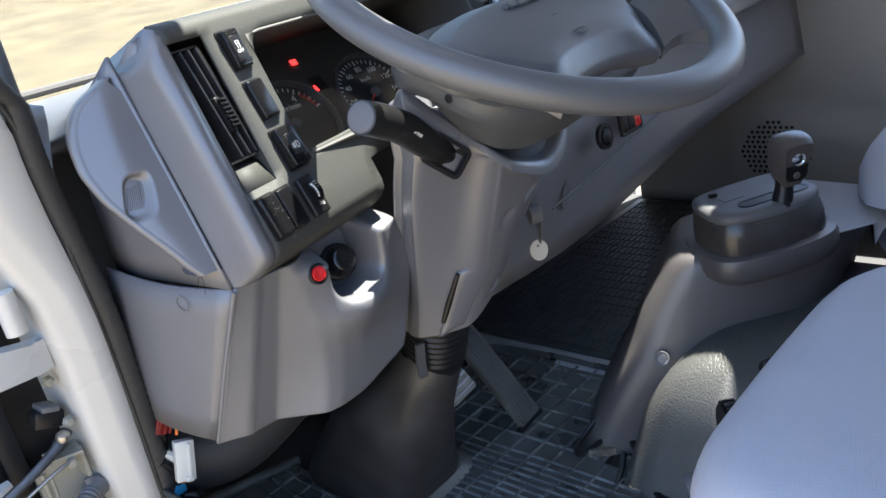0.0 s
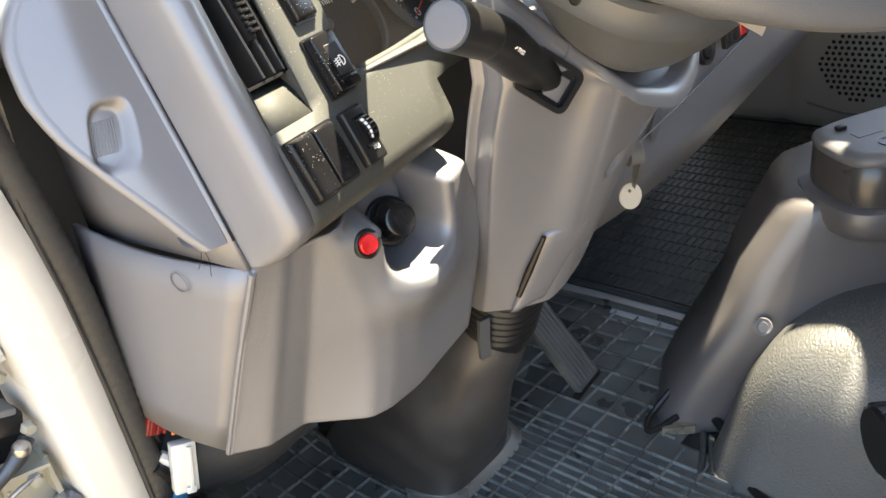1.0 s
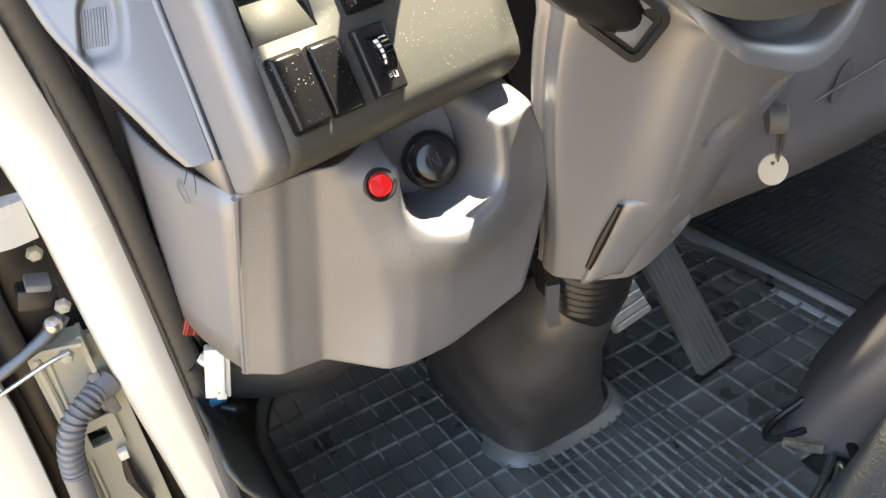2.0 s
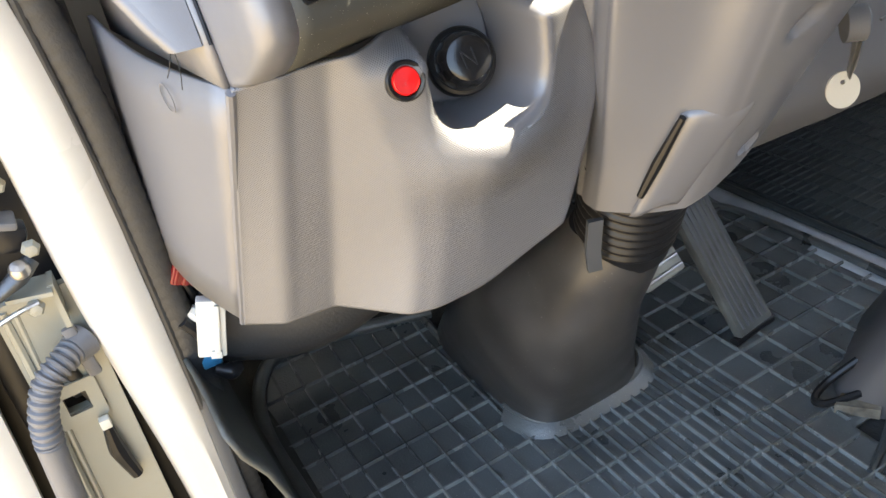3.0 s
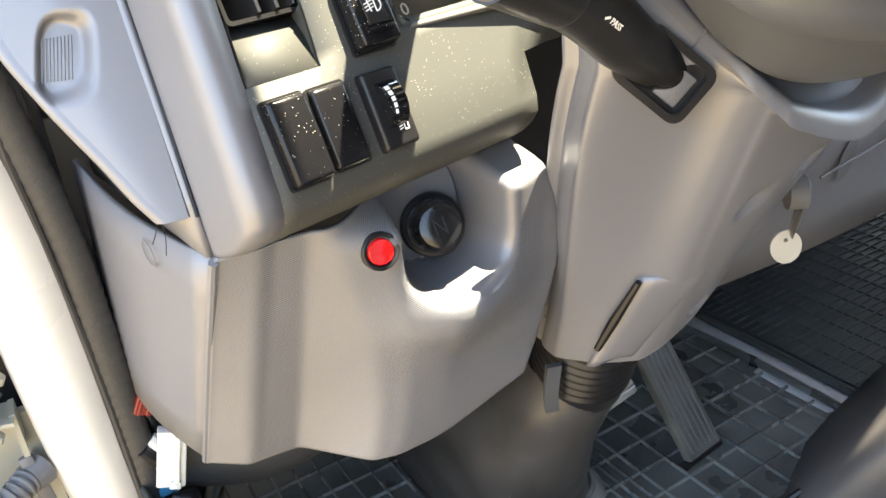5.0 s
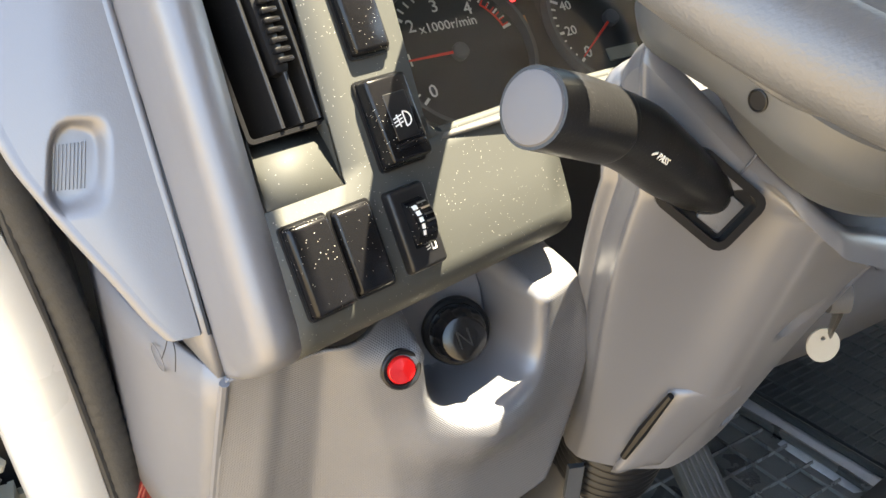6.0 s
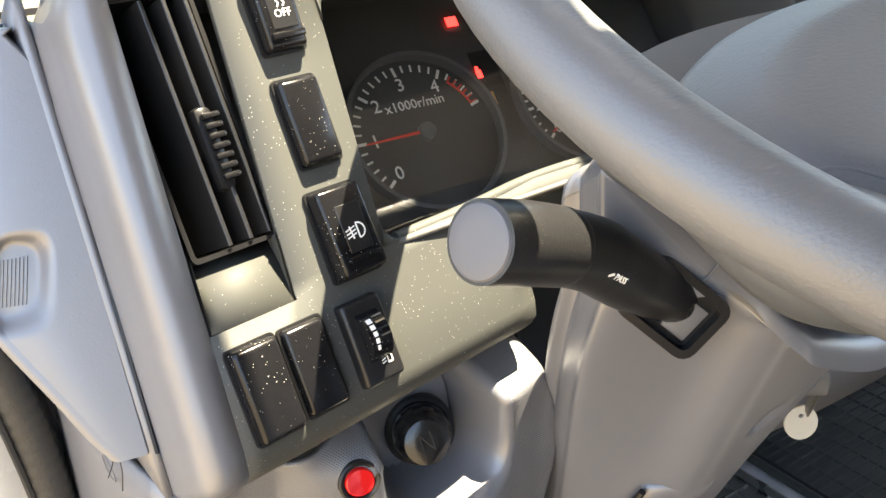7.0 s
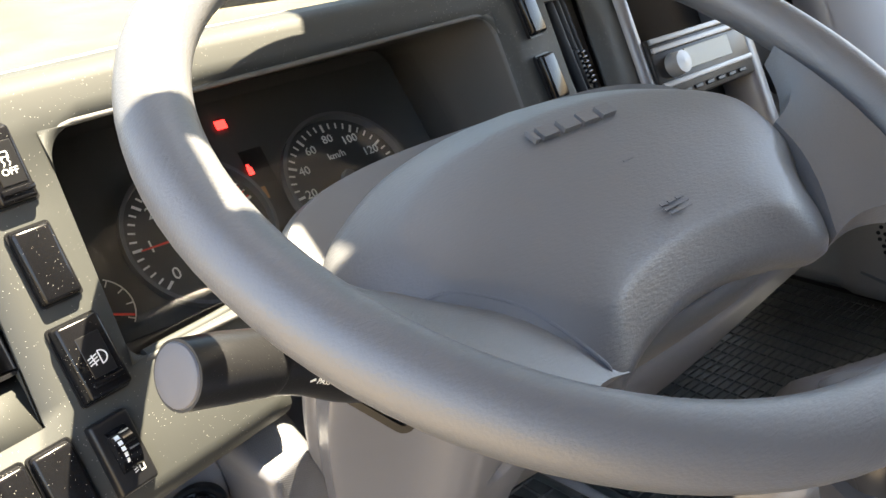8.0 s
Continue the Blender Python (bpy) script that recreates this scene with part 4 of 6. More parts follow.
part("gauge_needle", bar(0.02, 0.0016, 0.0006, 0.012, -0.0062, -0.4), NEEDLE, fuel, m=on_dial(-0.176, 1.502, -0.005))
part("warning_lamp", moved(rbox(0.0092, 0.0075, 0.0008, 0.0002, 1), Matrix.Translation((0, 0, -0.005))), LAMP, cluster, "lit red warning lamp", m=on_dial(-0.0315, 1.588))
part("belt_lamp", moved(merged(bar(0.0042, 0.0060, 0.0008, 0, -0.001), bar(0.0022, 0.003, 0.0008, -0.0004, 0.0035)), Matrix.Translation((0, 0, -0.005))), LAMP, cluster, "lit red warning lamp", m=on_dial(-0.027, 1.5535))
part("amber_lamp", moved(rbox(0.0075, 0.0105, 0.0008, 0.0002, 1), Matrix.Translation((0, 0, -0.005))), AMBER, cluster, m=on_dial(-0.026, 1.5365))
part("divider", moved(rbox(0.022, 0.075, 0.003, 0.0008, 1), Matrix.Translation((0, 0.0, -0.009))), BLACK, cluster, m=on_dial(-0.019, 1.538))
pane = part("lens", sheet([[(-0.194, 0.215, 1.476), (0.138, 0.215, 1.476)], [(-0.190, 0.245, 1.54), (0.138, 0.245, 1.54)], [(-0.190, 0.300, 1.612), (0.138, 0.300, 1.612)]]), LENS, cluster, "clear lens")
pane.visible_shadow = False

# ---- steering wheel ----
wheel = thing("steering_wheel", "grey two-spoke steering wheel with airbag pad", "steering wheel")
RC = (0.008, 0.002)
rings = []
for i in range(96):
    a = 2 * math.pi * i / 96
    ring = []
    for j in range(20):
        b = 2 * math.pi * j / 20
        rr = 0.204 + 0.0165 * math.cos(b)
        ring.append((RC[0] + rr * math.cos(a), RC[1] + rr * math.sin(a), 0.0150 * math.sin(b)))
    rings.append(ring)
rings.append(rings[0])
bm = sheet(rings, True)
bmesh.ops.remove_doubles(bm, verts=bm.verts, dist=1e-6)
part("rim", bm, LEATHER, wheel, "grained grey rim", m=on_wheel())


def oval(w, h, n=4.0, cy=0.0, k=48):
    out = []
    for i in range(k):
        a = 2 * math.pi * i / k
        c, s = math.cos(a), math.sin(a)
        out.append((w * math.copysign(abs(c) ** (2 / n), c), cy + h * math.copysign(abs(s) ** (2 / n), s)))
    return out


PAD = [(0.0, 0.034), (0.045, 0.031), (0.095, 0.019), (0.135, -0.002), (0.153, -0.022), (0.154, -0.045), (0.146, -0.066), (0.122, -0.088), (0.102, -0.116), (0.084, -0.127), (0.056, -0.118), (0.028, -0.112), (0.0, -0.110)]
PAD = PAD + [(-x, y) for x, y in reversed(PAD[1:-1])]
PAD = [(p.x, p.y) for p in smooth_line([(x, y, 0) for x, y in PAD + PAD[:1]], 4)][:-1]


def inset(k, kx=None):
    out = []
    for x, y in PAD:
        out.append((x * (1 - k / 0.135), -0.045 + (y + 0.045) * (1 - k / 0.08)))
    return out


rings = [[(x - 0.006, y, h) for x, y in inset(k)] for k, h in ((0.010, -0.044), (0.002, -0.038), (0.0, -0.030), (0.0015, -0.0255), (0.004, -0.0225), (0.007, -0.0205), (0.015, -0.0150), (0.022, -0.0104), (0.0245, -0.0090), (0.0265, -0.0082), (0.029, -0.0077), (0.036, -0.0066), (0.05, -0.0052))]
pad = part("airbag_pad", loft(rings), LEATHER, wheel, "grained grey airbag pad", m=on_wheel())
em = on_wheel(-0.004, -0.008, -0.0052)
bits = []
for i, x in enumerate((-0.028, -0.018, -0.0025, 0.0115, 0.026)):
    bits.append(bar((0.003, 0.011, 0.012, 0.011, 0.010)[i], 0.0075, 0.0028, x, 0))
part("emblem", merged(*bits), LEATHER, pad, "raised grey maker's emblem", m=em)
part("pad_lettering", merged(*[bar(w, 0.0016, 0.0004, x, y) for w, x, y in ((0.005, -0.006, 0.003), (0.005, 0.0, 0.003), (0.005, 0.006, 0.003), (0.018, 0.0, 0.0), (0.016, 0.0, -0.003))]), DARK, pad, m=on_wheel(-0.002, -0.076, -0.0048))
part("spoke_seam", tube([(-0.150, -0.056, -0.0204), (-0.1395, -0.0575, -0.0158), (-0.1268, -0.0625, -0.0118), (-0.109, -0.0785, -0.0126), (-0.0998, -0.0965, -0.0146), (-0.0925, -0.116, -0.0189), (-0.0915, -0.121, -0.022)], 0.0010, 8, 6), DARK, pad, "dark seam above the spoke", m=on_wheel())
part("pad_slot", bar(0.008, 0.0008, 0.0004), DARK, pad, m=on_wheel(0.002, -0.042, -0.0042))
for s in (-1, 1):
    rows = []
    for t in np.linspace(0, 1, 9):
        top = Vector((s * lerp(0.140, 0.190, t), lerp(-0.048, -0.022, t) - 0.006 * math.sin(math.pi * t) + 0.016 * t ** 3, lerp(-0.020, -0.004, t)))
        low = Vector((s * lerp(0.086, 0.140, t), lerp(-0.124, -0.130, t) + 0.004 * math.sin(math.pi * t) - 0.02 * t ** 3, lerp(-0.024, -0.006, t)))
        rows.append([top.lerp(low, a) + Vector((0, 0, 0.007 * math.sin(math.pi * a))) for a in np.linspace(0, 1, 9)])
    rr = [list(r) + [p - Vector((0, 0, 0.014)) for p in reversed(r)] for r in rows]
    part("spoke", loft(rr), LEATHER, wheel, "smooth grey spoke", m=on_wheel(RC[0] * 0.5, 0, 0))


BOWL = ((0.139, 0.076, -0.036), (0.143, 0.079, -0.040), (0.143, 0.080, -0.050), (0.139, 0.079, -0.060), (0.134, 0.078, -0.0635), (0.128, 0.077, -0.065), (0.124, 0.076, -0.068), (0.119, 0.073, -0.0735), (0.108, 0.066, -0.085), (0.095, 0.058, -0.101), (0.078, 0.048, -0.116), (0.056, 0.035, -0.130), (0.030, 0.020, -0.141), (0.012, 0.008, -0.144))
rings = [[(x * (1 + 0.13 * smoothstep(-0.035, 0.015, y) * smoothstep(-0.10, -0.055, h)) - 0.006, y, h) for x, y in oval(w, v, lerp(3.4, 2.2, i / 13), -0.034, 96)] for i, (w, v, h) in enumerate(BOWL)]
back = part("back_cover", loft(rings), SLATE, wheel, "grey cover behind the wheel", m=on_wheel())
hm = axes((-0.1492, -0.0197, 1.5658), (0, -1, 0), (0, 0, 1))
part("screw_hole", lathe([(0.0, -0.006), (0.0042, -0.006), (0.0042, 0.0002), (0.0038, 0.0004), (0.0034, -0.0002), (0.0, -0.0002)], 24), BLACK, back, m=hm)

# ---- steering column ----
column = thing("steering_column", "grey steering column cover over a black boot", "steering column")


def cover_top(x, y):
    """The height at which the column cover meets the bowl behind the wheel."""
    h = along(abs(x), (0.0, 0.024, 0.055, 0.082, 0.118, 0.14), (-0.152, -0.149, -0.135, -0.1155, -0.0845, -0.068))
    return min(1.63 + (h + 0.456 * y) / 0.89, 1.572 - 0.75 * max(y - 0.063, 0.0))


def cover_outline(z):
    r = 0.41 * max(1.50 - z, 0.0)
    t = smoothstep(1.50, 1.27, z)
    w = lerp(0.062, 0.050, t)
    s = lerp(0.126, 0.094, t)
    c = lerp(0.0, -0.022, t)
    e = lerp(0.127, 0.060, t)
    f = lerp(0.115, 0.10, t)
    lw = lerp(-0.062, -0.058, t)
    return [(c + w, r + 0.010), (c + w * 0.6, r + 0.001), (c, r - 0.003), (lw + 0.015, r), (lw + 0.004, r + 0.0045), (lw - 0.006, r + 0.012), (lw - 0.022, r + 0.029), (-s, r + 0.054), (-s - 0.002, r + 0.064), (-s + 0.002, r + 0.079), (-s + 0.020, r + 0.094), (e - 0.01, r + f), (e, r + 0.09), (e - 0.008, r + 0.05)]


def cover_ring(z, drop=0.010, k=1.0):
    out = []
    for x, y in cover_outline(z):
        x, y = x * k, lerp(0.055, y, k)
        out.append((x, y, min(z, cover_top(x, y) - drop)))
    return out


rings = [cover_ring(1.70, d, k) for k, d in ((0.70, 0.004), (0.86, 0.0), (0.93, 0.0), (0.965, 0.0015), (0.988, 0.005), (1.0, 0.012))]
rings += [cover_ring(z, 0.012) for z in np.concatenate([np.linspace(1.57, 1.45, 32), np.linspace(1.446, 1.292, 40), (1.289, 1.287)])]
HOLLOWS = ((-0.029, 1.405, 0.0135, 0.0062, 0.5), (0.012, 1.420, 0.0140, 0.0062, 0.5), (-0.026, 1.318, 0.0120, 0.0048, 0.35))
for ring in rings:
    fine = smooth_line(ring + ring[:1], 10)[:-1]
    for q in fine:
        if q.z < 1.45:
            low = along(q.x, (-0.095, -0.062, -0.04, -0.015, 0.01, 0.06), (1.270, 1.277, 1.293, 1.309, 1.322, 1.338))
            q.z = 1.45 - (1.45 - q.z) * (1.45 - low) / (1.45 - 1.287)
        if q.y < 0.41 * max(1.50 - q.z, 0.0) + 0.03:
            for hx, hz, ha, hb, turn in HOLLOWS:
                u, v = q.x - hx, q.z - hz
                u, v = u * math.cos(turn) + v * math.sin(turn), v * math.cos(turn) - u * math.sin(turn)
                d = (u / ha) ** 2 + (v / hb) ** 2
                if d < 1:
                    q.y += 0.0065 * (1 - d) ** 0.6
    ring[:] = [tuple(q) for q in fine]
cover = part("column_cover", loft(rings), GREY, column, "grey plastic column cover")
# the seam between the cover's halves, the lower flap and its slot



def cover_y(x, z):
    """The column cover's door-side face at a height."""
    ring = [(x, y) for x, y in cover_outline(z)][3:9]
    return along(x, [p[0] for p in reversed(ring)], [p[1] for p in reversed(ring)])




def guard(name, corners, label=""):
    """A raised, round-edged plate on the cover's lower end, from its four outer corners."""
    tl, tr, br, bl = [Vector(c) for c in corners]
    rows = []
    for v in np.linspace(0, 1, 15):
        l, r = tl.lerp(bl, v), tr.lerp(br, v)
        row = []
        for u in np.linspace(0, 1, 15):
            roll = 0.0035 * (max(0.0, abs(2 * u - 1) - 0.70) / 0.30) ** 2 + 0.003 * (max(0.0, 0.12 - v) / 0.12) ** 2
            q = l.lerp(r, u) + Vector((0, roll - 0.002 * math.sin(math.pi * u), 0))
            if v == 1:
                q.z += 0.0035 * math.sin(math.pi * u) ** 2
            row.append(q)
        rows.append(row)
    return thick(part(name, sheet(rows), GREY, cover, label), 0.018, 1.0)


guard("lever_guard", ((-0.0785, 0.0764, 1.356), (-0.040, 0.0540, 1.3600), (-0.064, 0.0965, 1.283), (-0.0915, 0.1150, 1.274)), "raised guard beside the tilt lever slot")
part("lever_slot", tube([(-0.0815, 0.0785, 1.354), (-0.0860, 0.0955, 1.320), (-0.0905, 0.1072, 1.294)], [0.0022, 0.0036, 0.0026], 8, 4), BLACK, cover)
part("cover_seam", tube([(-0.0795, cover_y(-0.0795, 1.52) + 0.010, 1.5265), (-0.083, cover_y(-0.083, 1.52) + 0.002, 1.5245), (-0.0870, cover_y(-0.087, 1.51) - 0.0004, 1.516), (-0.094, cover_y(-0.094, 1.505) - 0.0004, 1.506)], 0.0007, 6, 4), DARK, cover)
gc0, gc1 = Vector((-0.054, 0.147, 1.298)), Vector((-0.042, 0.186, 1.208))
rings = []
ax = (gc1 - gc0).normalized()
sd = ax.orthogonal().normalized()
for i in range(91):
    q = gc0.lerp(gc1, i / 90)
    r = 0.0405 - 0.0025 * i / 90 + (0.0016 * math.cos(2 * math.pi * i / 9) if i < 74 else -0.0005)
    rings.append([q + sd * (r * math.cos(a)) + ax.cross(sd) * (r * math.sin(a)) for a in (2 * math.pi * j / 36 for j in range(36))])
part("gaiter", loft(rings), BLACK, column, "ribbed black rubber gaiter")
BOOT = ((1.224, -0.044, 0.186, 0.037, 0.037, 2.0), (1.19, -0.048, 0.205, 0.046, 0.052, 2.0), (1.12, -0.052, 0.277, 0.062, 0.090, 2.4), (1.02, -0.035, 0.345, 0.073, 0.110, 3.2), (0.926, -0.006, 0.410, 0.080, 0.124, 4.5))


def boot_ring(z, grow=0.0, lift=0.0):
    """The boot's outline at a height: round at the top, squarer towards the floor."""
    bx, by, bw, bl, n = [bend(-z, [-b[0] for b in BOOT], [b[k] for b in BOOT]) for k in (1, 2, 3, 4, 5)]
    return [(bx + x, by + y, z + lift) for x, y in oval(bw + grow, bl + grow, n, 0.0, 64)]


rings = [boot_ring(z) for z in np.linspace(1.224, 0.926, 44)]
part("column_boot", loft(rings), material("scuffed_black_plastic", (0.042, 0.040, 0.039), 0.36, grain=60, bump=0.10, vary=0.3, stain=22, specks=0.12, speck_scale=150), column, "scuffed black lower column boot")
part("boot_tab", loft([[(x, y, z) for x, y in ((bx, by), (bx + 0.010, by - 0.004), (bx + 0.012, by), (bx + 0.002, by + 0.005))] for bx, by, z in ((-0.103, 0.147, 1.262), (-0.104, 0.151, 1.235), (-0.098, 0.158, 1.212))]), SLATE, column, "small grey tab beside the gaiter")

# ---- indicator stalk ----
stalk = thing("indicator_stalk", "black indicator stalk with round end and white lettering", "control stalk")
sm = axes((-0.1020, 0.0440, 1.4975), (0.025, -0.020, -0.029), (0.0125, -0.004, 0.028))
part("stalk_frame", frame_ring(rounded(0.045, 0.034, 0.007, 4), rounded(0.037, 0.026, 0.004, 4), 0.009), BLACK, stalk, m=sm)
part("stalk_frame_back", moved(rbox(0.042, 0.031, 0.002, 0), Matrix.Translation((0, 0, 0.001))), BLACK, stalk, m=sm)
part("stalk_plate", moved(rbox(0.014, 0.018, 0.003, 0.001), Matrix.Translation((0.009, -0.001, 0.002))), DARK, stalk, m=sm)
END = Vector((-0.217, 0.020, 1.569))
part("stalk_arm", tube([(-0.092, 0.046, 1.4925), (-0.108, 0.045, 1.505), (-0.131, 0.041, 1.5215), (-0.151, 0.037, 1.5375), (-0.166, 0.0335, 1.5465), (-0.182, 0.0295, 1.5545)], [0.0110, 0.0135, 0.0155, 0.0160, 0.0155, 0.0150], 28, 8), STALK, stalk)
grip_bm = tube([(-0.1745, 0.0315, 1.5508), (-0.1755, 0.0312, 1.5513), (-0.196, 0.0255, 1.5605), END], [0.0148, 0.0158, 0.0158, 0.0150], 32, 6)
part("stalk_grip", grip_bm, STALK, stalk)
cap_d = Vector((-0.021, -0.0055, 0.0085)).normalized()
cap_u = cap_d.orthogonal()
part("stalk_cap", lathe([(0.0, 0.0017), (0.004, 0.0017), (0.008, 0.0016), (0.0115, 0.0014), (0.0132, 0.0009), (0.0144, -0.0010), (0.0, -0.0010)], 40), material("satin_grey_cap", (0.10, 0.10, 0.11), 0.5, bump=0.02), stalk, "satin grey end cap", m=axes(END, cap_u, cap_d.cross(cap_u)))
tm = axes((-0.152, 0.0216, 1.5335), (0.80, 0.16, -0.58), (0.45, -0.40, 0.75))
part("stalk_lettering", merged(text_mesh("PASS", 0.0042, Matrix.Identity(4)), bar(0.003, 0.0012, 0.0004, -0.0075, 0, 0.6)), INK, stalk, m=tm)
tm = axes((-0.144, 0.0300, 1.5475), (0.76, 0.14, -0.63), (0.5, 0.65, 0.55))
part("stalk_symbol", text_mesh("PASS", 0.0062, Matrix.Identity(4)), INK, stalk, m=tm)

# ---- ignition key ----
lock = thing("ignition_lock", "round metal ignition lock on the column", "ignition lock")
part("lock_barrel", lathe([(0.0, -0.012), (0.012, -0.012), (0.012, 0.001), (0.009, 0.003), (0.0, 0.003)], 24), DARK, lock, m=axes((0.083, 0.085, 1.362), (0.6, 0.8, 0), (0, 0, 1)))
key = thing("ignition_key", "steel key with a white oval tag hanging", "key")
part("key_blade", tube([(0.076, 0.083, 1.364), (0.089, 0.094, 1.342), (0.100, 0.104, 1.318)], [0.0052, 0.0048, 0.0042], 10, 5, 0.3), STEEL, key)
part("key_blade", tube([(0.082, 0.083, 1.358), (0.094, 0.095, 1.336), (0.104, 0.106, 1.314)], [0.0030, 0.0045, 0.0045], 10, 5, 0.3), STEEL, key)
part("key_ring", tube([(0.086, 0.086, 1.356), (0.098, 0.096, 1.338), (0.109, 0.106, 1.318), (0.105, 0.108, 1.312)], 0.0010, 6, 6), STEEL, key)
part("key_tag", frame_ring([(0.0122 * math.cos(a), 0.0140 * math.sin(a)) for a in np.linspace(0, 6.2832, 29)[:-1]], [(0.0018 * math.cos(a), 0.006 + 0.0018 * math.sin(a)) for a in np.linspace(0, 6.2832, 29)[:-1]], 0.002), WHITE, key, "white oval plastic tag", m=axes((0.107, 0.113, 1.300), (0.85, -0.5, 0.1), (0, 0.1, 1)))

# ---- passenger-side dashboard ----
rows = []
for s in np.linspace(0, 1, 9):
    z = lerp(1.50, 1.245, s)
    rows.append([(x, lerp(0.175, 0.150, s) + 0.02 * smoothstep(0.35, 0.0, x) * s + 0.02 * smoothstep(0.6, 1.2, x), z + 0.055 * smoothstep(0.15, 0.75, x) * s) for x in np.linspace(0.062, 1.21, 24)])
thick(part("lower_dash", sheet(rows), GREY, dash, "grey lower dashboard"), 0.012, 1.0)
bay = lambda x, z, d=0.0: (x, 0.180 + 0.42 * (z - 1.6) + d, z)
rows = [[bay(x, z, 0.045) for x in (0.28, 0.46, 0.64)] for z in (1.47, 1.56, 1.664)]
thick(part("radio_bay", sheet(rows), BLACK, dash, "black radio bay"), 0.008, 1.0)
for x0, x1 in ((0.289, 0.297), (0.446, 0.462), (0.622, 1.21)):
    rows = [[bay(x0, z, 0.045)] + [bay(x, z, d) for x, d in ((x0, 0.003), (x0 + 0.002, 0.0), (x1 - 0.002, 0.0), (x1, 0.003))] + [bay(x1, z, 0.045)] for z in (1.47, 1.50, 1.56, 1.61, 1.664)]
    thick(part("bay_bar", sheet(rows), GREY, dash, "grey upright beside the radio"), 0.003, 1.0)
lowm = axes((0.39, 0.147, 1.385), (1, 0, 0), (0, 0.1, 1))
plug = thing("power_socket", "black round power socket in the dashboard", "socket")
part("socket_ring", frame_ring([(0.019 * math.cos(a), 0.019 * math.sin(a)) for a in np.linspace(0, 6.2832, 29)[:-1]], [(0.013 * math.cos(a), 0.013 * math.sin(a)) for a in np.linspace(0, 6.2832, 29)[:-1]], 0.006), BLACK, plug, m=lowm @ Matrix.Translation((-0.055, -0.005, 0.002)))
part("socket_cap", lathe([(0.0, 0), (0.0128, 0), (0.011, 0.010), (0.0, 0.012)], 24), BLACK, plug, m=lowm @ Matrix.Translation((-0.055, -0.005, 0.0)))
bank = thing("switch_bank", "black switch bank with one red switch", "switch")
part("bank_frame", frame_ring(rounded(0.060, 0.042, 0.004), rounded(0.055, 0.037, 0.003), 0.005), BLACK, bank, m=lowm @ Matrix.Translation((0.02, 0, 0.002)))
for i in range(3):
    part("bank_switch", moved(rbox(0.016, 0.034, 0.008, 0.002, 2, 0.001), Matrix.Translation((0.002 + 0.018 * i, 0, 0.001))), RED if i == 2 else BLACK, bank, "red rocker" if i == 2 else "", m=lowm)
for x, z, w in ((0.17, 1.335, 0.016), (0.245, 1.322, 0.022), (0.225, 1.395, 0.02)):
    part("finger_slot", lathe([(0.0, 0), (w, 0), (w, 0.0006), (w * 0.85, 0.001), (0.0, 0.0002)], 24), DARK, dash, m=axes((x, 0.148 + 0.1 * (z - 1.3) + 0.008, z), (1, 0, 0), (0, 0.1, 1)) @ Matrix.Rotation(0.9, 4, "Z") @ Matrix.Diagonal((1, 0.4, 1, 1)))
part("trim_groove", tube([(0.20, 0.152, 1.318), (0.36, 0.152, 1.338), (0.60, 0.157, 1.372)], 0.0014, 6, 4), DARK, dash)
radio = thing("radio", "silver and black car radio with a display", "radio")
rdm = axes((0.371, 0.172, 1.566), (1, 0, 0), (0, 0.42, 1))
part("radio_body", moved(rbox(0.148, 0.060, 0.012, 0.003), Matrix.Identity(4)), BLACK, radio, m=rdm)
part("radio_display", moved(rbox(0.070, 0.019, 0.002, 0.0005, 1), Matrix.Translation((0.008, 0.004, 0.0115))), LCD, radio, m=rdm)
part("radio_knob", moved(lathe([(0.0, 0), (0.011, 0), (0.010, 0.014), (0.0, 0.015)], 28), Matrix.Translation((-0.048, 0.002, 0.011))), SATIN, radio, m=rdm)
for y in (-0.013, 0.019, 0.027):
    part("radio_bar", moved(rbox(0.142, 0.005, 0.004, 0.001), Matrix.Translation((0, y, 0.011))), SATIN, radio, m=rdm)
for i in range(6):
    part("radio_button", moved(rbox(0.012, 0.004, 0.003, 0.0008, 1), Matrix.Translation((-0.04 + 0.018 * i, -0.023, 0.011))), BLACK, radio, m=rdm)
for i, (x, z) in enumerate(((0.345, 1.505), (0.40, 1.505), (0.52, 1.52))):
    hk = thing("heater_knob", "black heater control knob on the dashboard", "knob", "heater controls")
    part("heater_dial", lathe([(0.0, 0), (0.020, 0), (0.018, 0.014), (0.0, 0.016)], 28), BLACK, hk, m=axes((x, 0.172, z), (1, 0, 0), (0, 0.42, 1)))
    part("heater_mark", moved(rbox(0.002, 0.014, 0.002, 0), Matrix.Translation((0, 0.004, 0.0155))), INK, hk, m=axes((x, 0.172, z), (1, 0, 0), (0, 0.42, 1)))

# ---- pedals ----
acc = thing("accelerator_pedal", "worn dark accelerator pedal hinged at the floor", "pedal")
pm = axes((0.1965, 0.262, 0.945), (1, 0.12, 0.0), (-0.16, 0.42, 0.60))
part("pedal_plate", moved(rbox(0.056, 0.205, 0.012, 0.003), Matrix.Translation((0, 0.1025, 0))), material("worn_pedal", (0.095, 0.10, 0.095), 0.45, grain=60, bump=0.3, vary=0.35, stain=30), acc, m=pm)
for i in range(6):
    part("pedal_rib", moved(rbox(0.0035, 0.19, 0.002, 0.0006, 1), Matrix.Translation((-0.020 + 0.008 * i, 0.1025, 0.0115))), DARK, acc, m=pm)
